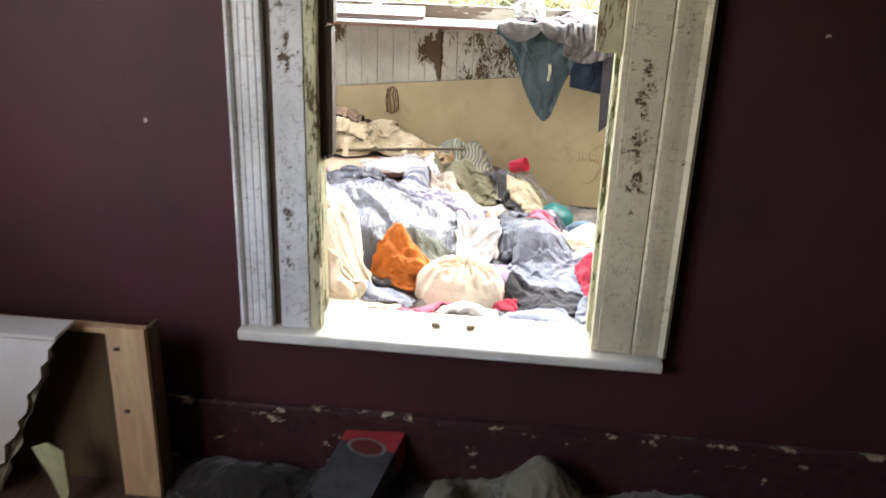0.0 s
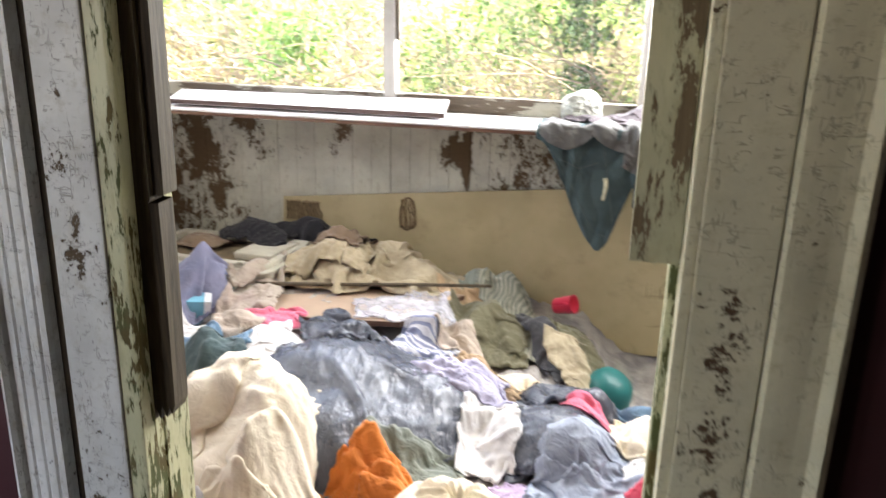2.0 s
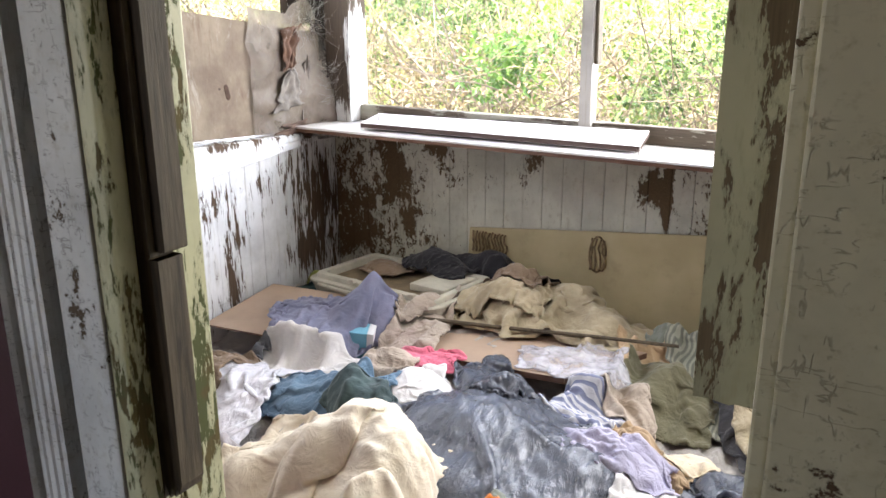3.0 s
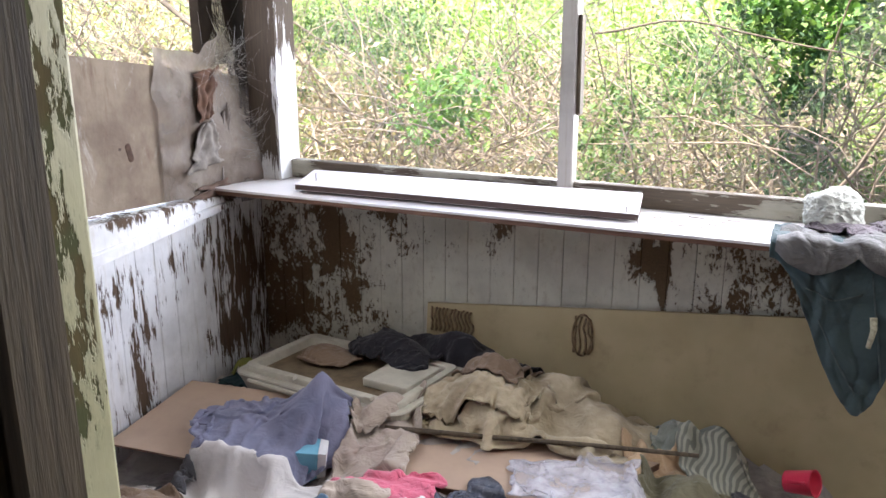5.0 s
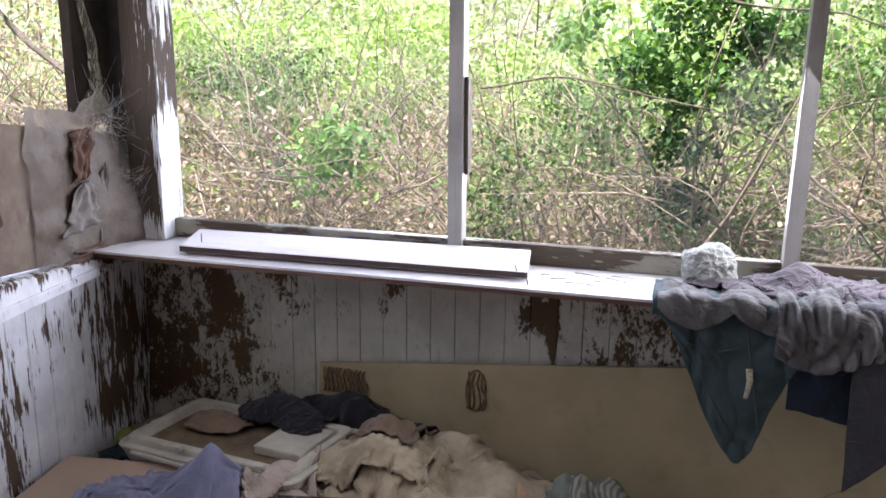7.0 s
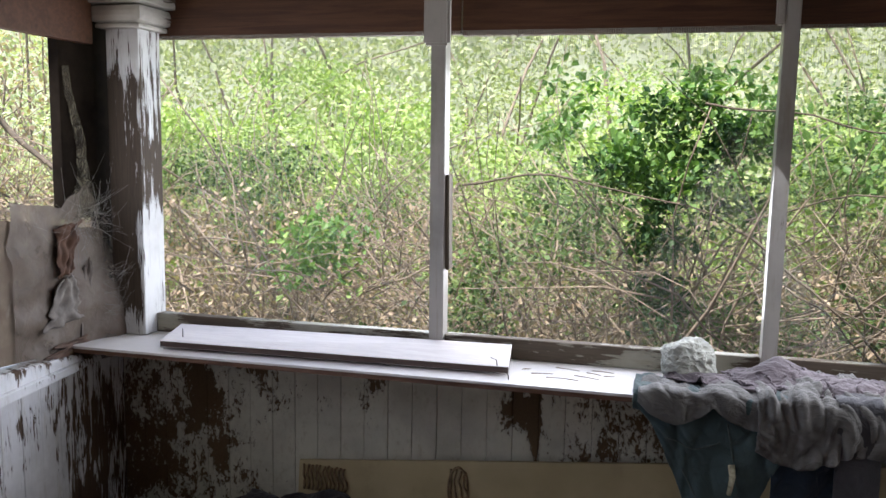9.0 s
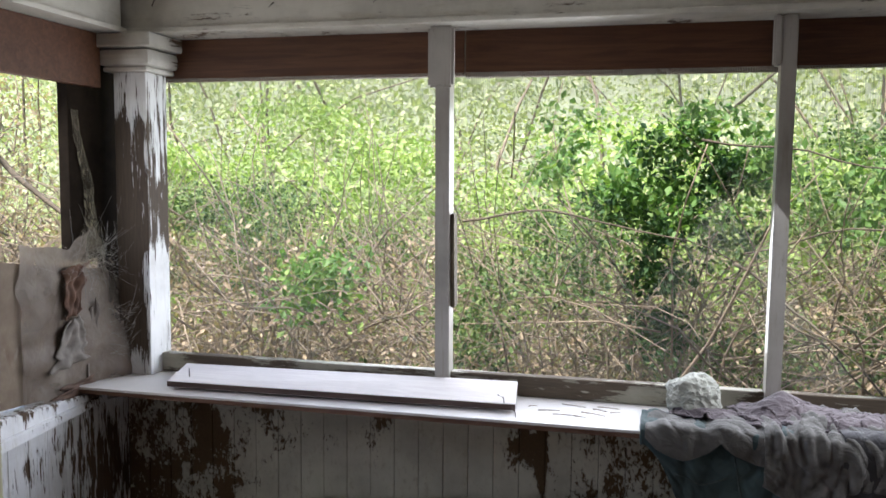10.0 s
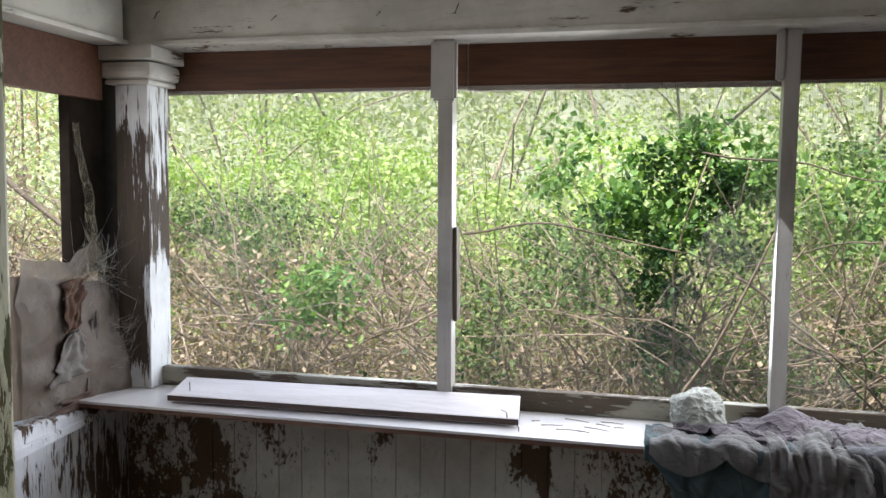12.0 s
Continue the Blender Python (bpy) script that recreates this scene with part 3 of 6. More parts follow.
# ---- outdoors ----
# added plane that closes the gaps between far leaves, hazy by colour
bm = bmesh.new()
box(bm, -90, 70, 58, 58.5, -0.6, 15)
tagged(part("backdrop", bm, M["far_wood"]), "far wood behind the thicket, haze in its pale green", "backdrop", kind="structure")
bm = bmesh.new()
box(bm, -400, 400, -400, 600, -0.9, -0.6)
tagged(part("ground", bm, M["ground"]), "ground of leaf litter under the thicket", "ground", kind="structure")

# ---- thicket ----
rv = np.random.default_rng(7)


def leaves(name, centres, size, mat, label, droop=0.4, kind="stuff", category="foliage"):
    """Many small folded leaves round the given centres, as one mesh."""
    n = len(centres)
    a = rv.uniform(0, 2 * np.pi, n)
    tilt = rv.normal(0, 0.7, n)
    d = np.stack([np.cos(a) * np.cos(tilt), np.sin(a) * np.cos(tilt), np.sin(tilt) - droop * rv.random(n)], 1)
    d /= np.linalg.norm(d, axis=1)[:, None]
    s = np.cross(d, np.array([0, 0, 1.0]) + rv.normal(0, 0.5, (n, 3)))
    s /= np.linalg.norm(s, axis=1)[:, None]
    up = np.cross(s, d)
    L = size * rv.uniform(0.6, 1.3, n)[:, None]
    c = np.asarray(centres)
    v = np.stack([c, c + d * L * 0.5 + s * L * 0.3 + up * L * 0.08, c + d * L, c + d * L * 0.5 - s * L * 0.3 + up * L * 0.08], 1).reshape(-1, 3)
    idx = np.arange(n)[:, None] * 4
    f = np.concatenate([idx + np.array([[0, 1, 2]]), idx + np.array([[0, 2, 3]])], 1).reshape(-1, 3)
    me = bpy.data.meshes.new(name)
    me.from_pydata(v.tolist(), [], f.tolist())
    me.materials.append(mat)
    return tagged(new(name, me), label, category, kind=kind)


def clumped(n, clumps, lo, hi, spread, accept=None):
    cs = rv.uniform(lo, hi, (clumps, 3))
    if accept is not None:
        cs = cs[[accept(*c) for c in cs]]
    pick = cs[rv.integers(0, len(cs), n)]
    return pick + rv.normal(0, 1, (n, 3)) * np.array(spread)


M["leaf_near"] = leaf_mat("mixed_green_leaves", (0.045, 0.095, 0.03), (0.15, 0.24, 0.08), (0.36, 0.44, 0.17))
M["leaf_dark"] = leaf_mat("shaded_green_leaves", (0.03, 0.075, 0.03), (0.07, 0.14, 0.05), (0.20, 0.29, 0.10))
# sunlight on the bank is put into these lighter greens
M["leaf_sun_tinted"] = leaf_mat("sun_tinted_green_leaves", (0.27, 0.39, 0.11), (0.41, 0.53, 0.18), (0.60, 0.65, 0.32))
M["leaf_shrub"] = leaf_mat("mid_green_shrub_leaves", (0.09, 0.19, 0.05), (0.16, 0.30, 0.08), (0.32, 0.44, 0.13))
M["leaf_dry"] = leaf_mat("dry_brown_leaves", (0.34, 0.25, 0.17), (0.46, 0.36, 0.25), (0.58, 0.50, 0.38))
M["bark"] = plain_mat("grey_branch_bark", (0.17, 0.14, 0.10), 0.9, vary=0.5, scale=20)
M["twig"] = plain_mat("grey_brown_twigs", (0.36, 0.29, 0.21), 0.9, vary=0.5, scale=8)


# haze on far crowns and glare on side brush, put into pale colours
M["leaf_light_washed"] = leaf_mat("light_washed_leaves", (0.44, 0.50, 0.27), (0.54, 0.59, 0.36), (0.64, 0.64, 0.47))


def top_near(x, y):
    return 1.30 + 0.45 * noise.noise((x * 0.7, y * 0.5, 3)) + 0.15 * (y - 6) + 0.55 * smooth_step(-0.9, 0.0, x)


def smooth_step(a, b, t):
    t = max(0.0, min(1.0, (t - a) / (b - a)))
    return t * t * (3 - 2 * t)


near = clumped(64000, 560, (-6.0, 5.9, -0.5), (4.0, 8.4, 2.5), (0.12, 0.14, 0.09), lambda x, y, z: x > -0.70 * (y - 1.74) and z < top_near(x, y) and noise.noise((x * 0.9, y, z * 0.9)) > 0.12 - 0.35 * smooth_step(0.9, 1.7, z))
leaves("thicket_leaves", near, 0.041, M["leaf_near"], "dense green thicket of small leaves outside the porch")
# lower and inner leaves of the shrub, their shade put into darker green
bush = clumped(2700, 150, (-0.7, 5.75, 0.95), (0.6, 6.3, 1.95), (0.06, 0.06, 0.05), lambda x, y, z: abs(x + 0.07) < 0.06 + 0.34 * smooth_step(1.45, 1.8, z) and noise.noise((x * 4, y * 4, z * 4)) > 0.02)
leaves("dark_shrub_leaves", bush, 0.046, M["leaf_dark"], "glossy green shrub close to the screen, inner shade in its dark colour")
# top leaves of the same shrub, lighter green for the sun on them
crown = clumped(1900, 80, (-0.62, 5.72, 1.58), (0.50, 6.3, 2.10), (0.055, 0.06, 0.045), lambda x, y, z: noise.noise((x * 3, y * 3, z * 4)) > 0.08)
leaves("shrub_top_leaves", crown, 0.05, M["leaf_shrub"], "green leaves on top of the dark shrub, sunlight in their lighter colour")
for nm, cx, cz, rx, rz, cnt in (("leafy_shrub", -1.78, 1.18, 0.20, 0.17, 600), ("leafy_shrub", 1.05, 1.70, 0.25, 0.2, 600)):
    cl = clumped(cnt, 40, (cx - rx, 5.7, cz - rz), (cx + rx, 6.1, cz + rz), (0.05, 0.05, 0.045))
    leaves(nm, cl, 0.055, M["leaf_shrub"], "small leafy green shrub in the thicket", 0.3, "", "shrub")
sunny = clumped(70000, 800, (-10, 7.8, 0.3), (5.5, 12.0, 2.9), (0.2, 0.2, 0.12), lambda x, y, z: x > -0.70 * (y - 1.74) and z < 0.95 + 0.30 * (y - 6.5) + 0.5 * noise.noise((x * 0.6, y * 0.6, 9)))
leaves("sunlit_bank_leaves", sunny, 0.075, M["leaf_sun_tinted"], "pale green vines behind the thicket, sunlight in their colour")
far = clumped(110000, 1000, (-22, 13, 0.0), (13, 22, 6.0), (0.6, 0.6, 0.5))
leaves("far_tree_leaves", far, 0.13, M["leaf_light_washed"], "far tree crowns beyond the thicket, haze and sun in their pale colour")
dry = clumped(42000, 900, (-6.0, 6.0, -0.6), (4.0, 8.6, 1.5), (0.16, 0.18, 0.10), lambda x, y, z: x > -0.70 * (y - 1.74) and z < 1.28 + 0.35 * noise.noise((x, y, 4)))
leaves("dry_thicket_leaves", dry, 0.042, M["leaf_dry"], "dry pale brown leaves hanging in the thicket", 0.9)
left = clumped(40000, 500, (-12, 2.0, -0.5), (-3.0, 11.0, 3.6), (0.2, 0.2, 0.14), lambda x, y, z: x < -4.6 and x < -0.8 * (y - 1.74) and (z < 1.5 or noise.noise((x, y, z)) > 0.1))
leaves("side_thicket_leaves", left, 0.06, M["leaf_light_washed"], "brush beside the porch, sunlight in its pale colour")
leftdry = clumped(30000, 400, (-11, 2.0, -0.5), (-3.0, 9.0, 3.0), (0.2, 0.2, 0.14), lambda x, y, z: x < -4.4 and x < -0.8 * (y - 1.74))
leaves("side_dry_leaves", leftdry, 0.05, M["leaf_dry"], "dry reddish brush beside the porch", 0.9)


def stems(name, n, lo, hi, length, r, label, rise=0.6):
    bm = bmesh.new()
    rs = random.Random(hash_seed(name))
    for _ in range(n):
        p = Vector([rs.uniform(a, b) for a, b in zip(lo, hi)])
        d = Vector((rs.gauss(0, 1), rs.gauss(0, 0.6), abs(rs.gauss(rise, 0.6)))).normalized()
        pts = []
        for k in range(6):
            pts.append(p.copy())
            p = p + d * (length * rs.uniform(0.7, 1.2) / 5)
            d = (d + Vector((rs.gauss(0, 0.18), rs.gauss(0, 0.18), rs.gauss(-0.08, 0.15)))).normalized()
        rr = r * rs.uniform(0.5, 1.4)
        tube(bm, pts, rr, rr * 0.4, 4)
    return tagged(part(name, bm, M["twig"], smooth=True), label, "branches", kind="stuff")


def hash_seed(s):
    return sum(ord(c) * (i + 1) for i, c in enumerate(s))


stems("thicket_stems", 4200, (-6.0, 5.7, -0.6), (4.0, 7.8, 1.2), 1.2, 0.0050, "tangled dry stems in the thicket")
stems("shrub_stems", 9, (-0.12, 5.9, 0.2), (0.15, 6.1, 0.6), 1.5, 0.009, "bare stems under the dark shrub", 3.0)
stems("thick_stems", 60, (-5.0, 5.8, -0.6), (3.0, 7.2, 0.5), 2.2, 0.007, "long bare arching branches in the thicket", 0.9)
stems("far_trunks", 90, (-14, 12, -0.6), (8, 17, 0.5), 5.0, 0.035, "thin bare trunks beyond the thicket", 2.0)
stems("side_stems", 600, (-8, 2.5, -0.6), (-4.4, 7.5, 1.8), 1.4, 0.006, "tangled stems beside the porch")


def long_branch(pts, r, label="long bare grey branch crossing the thicket"):
    bm = bmesh.new()
    tube(bm, pts, r, r * 0.5, 6)
    return tagged(part("bare_branch", bm, M["bark"], smooth=True), label, "branch", "bare branches outside")


for start, end, sag, r in (((-0.95, 5.6, 1.58), (0.25, 5.6, 1.42), 0.10, 0.006), ((0.25, 5.6, 1.42), (1.0, 5.5, 0.72), 0.05, 0.008), ((0.9, 5.5, 1.95), (1.8, 5.4, 0.8), 0.06, 0.009), ((0.3, 5.7, 1.45), (1.6, 5.7, 1.55), 0.08, 0.005),
                           ((-2.4, 5.8, 1.5), (-1.7, 5.7, 0.95), 0.04, 0.004), ((0.1, 5.6, 1.95), (1.4, 5.6, 1.62), 0.05, 0.005), ((0.45, 5.5, 1.2), (0.95, 5.5, 0.75), 0.03, 0.006), ((-4.3, 6.2, 2.2), (-3.1, 6.1, 1.42), -0.18, 0.022)):
    a, b = Vector(start), Vector(end)
    pts = []
    for k in range(13):
        t = k / 12
        p = a.lerp(b, t) + Vector((0, 0, sag * 4 * t * (1 - t)))
        pts.append(p + Vector((0, 0, 0.03 * noise.noise((t * 5, r * 900, 1)))) + Vector((0, 0.05 * noise.noise((t * 4, 2, r * 900)), 0)))
    long_branch(pts, r)

# ---- the heap of clothes ----


def smooth(a, b, v):
    t = max(0.0, min(1.0, (v - a) / (b - a)))
    return t * t * (3 - 2 * t)


def pile(x, y):
    z = 0.285 + 0.05 * smooth(2.3, 3.6, y)
    z += (0.10 - 0.03 * smooth(-1.2, -1.5, x)) * smooth(-0.35, -0.85, x) * smooth(2.7, 3.3, y)
    z += 0.05 * smooth(0.40, 0.1, math.hypot(x + 0.80, y - 3.42))
    z -= 0.05 * smooth(-1.15, -1.35, x) * smooth(3.3, 3.45, y)
    z += 0.06 * smooth(3.55, 3.9, y) * smooth(0.1, -0.4, x)
    z += 0.10 * smooth(2.66, 2.36, y)
    z -= 0.16 * smooth(0.06, 0.34, x) * smooth(3.35, 3.8, y)
    return z + 0.016 * noise.noise((x * 2.2, y * 2.2, 0.5))


def billow(x, y, s, ang, freq, stretch=0.35):
    """Rounded folds with sharp valleys that run along the angle."""
    c, n = math.cos(ang), math.sin(ang)
    a, b = x * c + y * n, -x * n + y * c
    b += 0.06 * noise.noise((x * 7, y * 7, s + 3.1))
    f = abs(noise.noise((a * freq * stretch, b * freq, s)))
    return f ** 0.8


def ridged(x, y, s, freq):
    """Sharp creases between slack facets."""
    wx = x + 0.05 * noise.noise((x * 6, y * 6, s))
    wy = y + 0.05 * noise.noise((x * 6, y * 6, s + 9))
    return 1 - min(1.0, 2.6 * abs(noise.noise((wx * freq, wy * freq, s + 5))))


C = {}
for key, col, sec in (("heap", (0.44, 0.41, 0.37), (0.20, 0.19, 0.19)), ("khaki", (0.48, 0.41, 0.28), (0.30, 0.25, 0.165)), ("beige", (0.52, 0.44, 0.36), None), ("cream", (0.80, 0.72, 0.57), (0.72, 0.62, 0.46)),
                      ("white", (0.74, 0.72, 0.70), None), ("purple_blue", (0.21, 0.215, 0.30), (0.15, 0.16, 0.235)), ("denim", (0.13, 0.21, 0.29), (0.09, 0.15, 0.22)), ("jeans", (0.064, 0.096, 0.098), (0.038, 0.058, 0.06)),
                      ("slate", (0.36, 0.40, 0.47), (0.22, 0.25, 0.31)), ("navy", (0.022, 0.034, 0.05), None), ("orange", (0.72, 0.22, 0.045), None), ("red", (0.62, 0.06, 0.10), None), ("pink", (0.70, 0.16, 0.24), (0.60, 0.22, 0.28)), ("lavender", (0.44, 0.34, 0.46), None),
                      ("olive", (0.17, 0.16, 0.10), None), ("greygreen", (0.22, 0.24, 0.20), None), ("black", (0.022, 0.022, 0.026), None), ("brown", (0.22, 0.16, 0.11), None), ("lilac", (0.48, 0.46, 0.58), None),
                      ("jacket_grey", (0.150, 0.147, 0.140), (0.090, 0.088, 0.083)), ("mauve", (0.135, 0.115, 0.125), (0.075, 0.063, 0.07)), ("room_dark", (0.020, 0.018, 0.016), None), ("warmgrey", (0.40, 0.37, 0.37), (0.28, 0.26, 0.26)), ("darkgrey", (0.07, 0.07, 0.075), None), ("tan", (0.50, 0.36, 0.22), None), ("room_olive", (0.15, 0.14, 0.10), None), ("dusty_pink", (0.44, 0.38, 0.31), (0.36, 0.29, 0.25))):
    C[key] = cloth_mat(key + "_cloth", col, sec, relief=0.45 if key in ("cream", "white", "purple_blue", "jeans") else 0.8)
C["stripe"] = striped_mat("green_grey_striped_cloth", (0.36, 0.36, 0.29), (0.19, 0.20, 0.165), 0.018)
C["check"] = striped_mat("blue_white_checked_cloth", (0.60, 0.60, 0.62), (0.22, 0.24, 0.34), 0.022, 1)
C["bag_dark"] = plastic_bag_mat("grey_black_bag_plastic", (0.060, 0.068, 0.088), 0.27)
C["bag_clear"] = plastic_bag_mat("milky_bag_plastic", (0.62, 0.62, 0.66), 0.3)

bm = bmesh.new()
nx, ny = 150, 84
g = {}
for i in range(nx + 1):
    for j in range(ny + 1):
        x, y = -1.895 + 3.93 * i / nx, 2.24 + 2.14 * j / ny
        w = billow(x, y, 2.0, 2.5 * noise.noise((x, y, 8)), 5.0, 0.6)
        g[i, j] = bm.verts.new((x, y, pile(x, y) + 0.05 * w - 0.035))
for i in range(nx):
    for j in range(ny):
        bm.faces.new((g[i, j], g[i + 1, j], g[i + 1, j + 1], g[i, j + 1]))
tagged(part("clothes_heap", bm, C["heap"], smooth=True), "heap of dirty mixed clothes covering the porch floor", "clothes", kind="stuff")


GX0, GY0, GS, GNX, GNY = -2.1, 1.5, 0.01, 440, 310
TOP = np.zeros((GNX, GNY))   # height of what lies there already, on a 1 cm grid
for i in range(GNX):
    for j in range(GNY):
        x, y = GX0 + i * GS, GY0 + j * GS
        TOP[i, j] = pile(x, y) - 0.012 if y > 2.23 else 0.0


def top_at(x, y):
    i = np.clip((x - GX0) / GS, 0, GNX - 2)
    j = np.clip((y - GY0) / GS, 0, GNY - 2)
    a, b = i.astype(int), j.astype(int)
    u, v = i - a, j - b
    return TOP[a, b] * (1 - u) * (1 - v) + TOP[a + 1, b] * u * (1 - v) + TOP[a, b + 1] * (1 - u) * v + TOP[a + 1, b + 1] * u * v


def raise_top(P):
    """Let later things lie on the points P."""
    i = np.clip(np.rint((P[:, 0] - GX0) / GS).astype(int), 0, GNX - 1)
    j = np.clip(np.rint((P[:, 1] - GY0) / GS).astype(int), 0, GNY - 1)
    np.maximum.at(TOP, (i, j), P[:, 2])


def hold(P, w, sa, sb, rest, k):
    d = P[sb] - P[sa]
    l = np.sqrt((d * d).sum(-1)) + 1e-9
    wa, wb = w[sa], w[sb]
    f = (k * (l - rest) / (l * (wa + wb + 1e-9)))[..., None] * d
    P[sa] += wa[..., None] * f
    P[sb] -= wb[..., None] * f


def settle(P, w, lx, ly, support, steps, stiff=0.28, weight=0.0008):
    """Let a sheet of cloth, longer than the ground under it, buckle and fall into folds."""
    s_ = slice
    V = np.zeros_like(P)
    diag = math.hypot(lx, ly)
    for step in range(steps):
        V = V * 0.90
        V[..., 2] -= weight
        Q = P.copy()
        P += V * w[..., None]
        for _ in range(3):
            for o in (0, 1):
                hold(P, w, (s_(o, -1, 2),), (s_(o + 1, None, 2),), lx, 1.0) if (P.shape[0] - o) % 2 == 0 else hold(P, w, (s_(o, -1, 2),), (s_(o + 1, None, 2),), lx, 1.0)
                hold(P, w, (s_(None), s_(o, -1, 2)), (s_(None), s_(o + 1, None, 2)), ly, 1.0)
                hold(P, w, (s_(o, -1, 2), s_(None, -1)), (s_(o + 1, None, 2), s_(1, None)), diag, 0.5)
                hold(P, w, (s_(o, -1, 2), s_(1, None)), (s_(o + 1, None, 2), s_(None, -1)), diag, 0.5)
            for o in (0, 1, 2, 3):
                hold(P, w, (s_(o, -2, 4),), (s_(o + 2, None, 4),), lx * 2, stiff)
                hold(P, w, (s_(None), s_(o, -2, 4)), (s_(None), s_(o + 2, None, 4)), ly * 2, stiff)
        low = support(P[..., 0], P[..., 1])
        hit = P[..., 2] < low
        P[..., 2] = np.where(hit, low, P[..., 2])
        V = P - Q
        V[hit] *= 0.35
        np.clip(V, -0.01, 0.01, out=V)
    return P


def garment(name, label, mat, cx, cy, w, d, h, rot=0.0, seed=1.0, fold=0.03, freq=6.0, ang=0.0, base=0.0, crease=0.008, n=52, category="clothing", peak=None, floor=None, square=0.35, power=0.65, slack=None, steps=40, lump=0.5, stiff=0.28):
    """A crumpled cloth: a slack sheet that settles over a bulge and over what lies there already."""
    n = 2 * (max(44, min(70, int(n * 1.05))) // 2) + 1
    rs = np.random.default_rng(int(seed * 13) + 5)
    c, s = math.cos(radians(rot)), math.sin(radians(rot))
    U, W = np.meshgrid(np.linspace(-1, 1, n), np.linspace(-1, 1, n), indexing="ij")
    uu, vv = U * np.sqrt(1 - square * W * W / 2), W * np.sqrt(1 - square * U * U / 2)
    r = np.maximum(abs(U), abs(W))
    wob = np.array([[1 + 0.30 * noise.noise((a * 1.5, b * 1.5, seed * 7.7)) + 0.16 * noise.noise((a * 4, b * 4, seed * 3.3)) for a, b in zip(ra, rb)] for ra, rb in zip(uu, vv)])
    wob = 1 + (wob - 1) * r
    lx, ly = uu * wob * w / 2, vv * wob * d / 2
    X, Y = cx + c * lx - s * ly, cy + s * lx + c * ly
    if floor is None:
        Y = np.clip(Y, 2.32, 4.36)
        X = np.clip(X, -1.88, 2.0)

    def support(x, y):
        g0 = top_at(x, y) if floor is None else np.vectorize(floor)(x, y)
        qx, qy = c * (x - cx) + s * (y - cy), -s * (x - cx) + c * (y - cy)
        q = np.minimum(1.0, np.sqrt((2 * qx / w) ** 2 + (2 * qy / d) ** 2))
        z = g0 + base * 0.35 + 0.95 * h * (1 - q ** 2.2) ** power * (1 - lump / 2 + lump * np.sin(qx * 17 + seed) * np.sin(qy * 15 + seed * 2))
        if peak:
            px, py, ph, pr = peak
            z = z + ph * np.maximum(0.0, 1 - np.hypot(x - px, y - py) / pr) ** 1.2
        return z + 0.003

    jit = np.array([[noise.noise((a * freq * 1.6, b * freq * 1.6, seed)) for a, b in zip(ra, rb)] for ra, rb in zip(X, Y)])
    dirn = np.sin((X * -math.sin(radians(ang)) + Y * math.cos(radians(ang))) * freq * 9 + jit * 5)
    Z = support(X, Y) + 0.012 + fold * (0.5 * jit + 0.55 * dirn) * np.clip((1 - r) * 6, 0, 1)
    P = np.stack([X, Y, Z], -1)
    P += rs.normal(0, 0.0012, P.shape)
    wt = np.ones((n, n))
    rim = (r > 0.999) & (jit < 0.25)
    wt[rim] = 0.0
    ground = top_at(X, Y) if floor is None else np.vectorize(floor)(X, Y)
    P[..., 2] = np.where(rim, ground + 0.002, P[..., 2])
    k = slack or (1.17 + 3.0 * fold)
    P = settle(P, wt, w / (n - 1) * k, d / (n - 1) * k, support, steps, stiff)
    K = P.copy()
    K[1:-1, 1:-1] = 0.5 * P[1:-1, 1:-1] + 0.125 * (P[:-2, 1:-1] + P[2:, 1:-1] + P[1:-1, :-2] + P[1:-1, 2:])
    fine = np.array([[ridged(a, b, seed, 15.0) for a, b in zip(ra, rb)] for ra, rb in zip(K[..., 0], K[..., 1])])
    K[1:-1, 1:-1, 2] += 0.006 * fine[1:-1, 1:-1]
    flatp = K.reshape(-1, 3)
    if floor is None:
        raise_top(flatp)
    ids = np.arange(n * n).reshape(n, n)
    faces = np.stack([ids[:-1, :-1], ids[1:, :-1], ids[1:, 1:], ids[:-1, 1:]], -1).reshape(-1, 4)
    me = bpy.data.meshes.new(name)
    me.from_pydata(flatp.tolist(), [], faces.tolist())
    me.shade_smooth()
    me.materials.append(mat)
    ob = new(name, me)
    so = ob.modifiers.new("thick", "SOLIDIFY")
    so.thickness, so.offset = 0.003, 0.0
    return tagged(ob, label, category)


G = garment
# sheets of hardboard that lie on the heap
def slab(name, label, category, mat, corners, thick, edge_mat=None):
    """A board with the four upper corners given, of that thickness."""
    bm = bmesh.new()
    t = [bm.verts.new(p) for p in corners]
    b = [bm.verts.new((p[0], p[1], p[2] - thick)) for p in corners]
    f = [bm.faces.new(t), bm.faces.new(b[::-1])] + [bm.faces.new((t[i], b[i], b[(i + 1) % 4], t[(i + 1) % 4])) for i in range(4)]
    for q in f[2:]:
        q.material_index = 1
    bmesh.ops.bevel(bm, geom=bm.edges[:], offset=0.0015, segments=1, affect="EDGES")
    return tagged(part(name, bm, [mat, edge_mat or M["shelf_edge"]]), label, category)


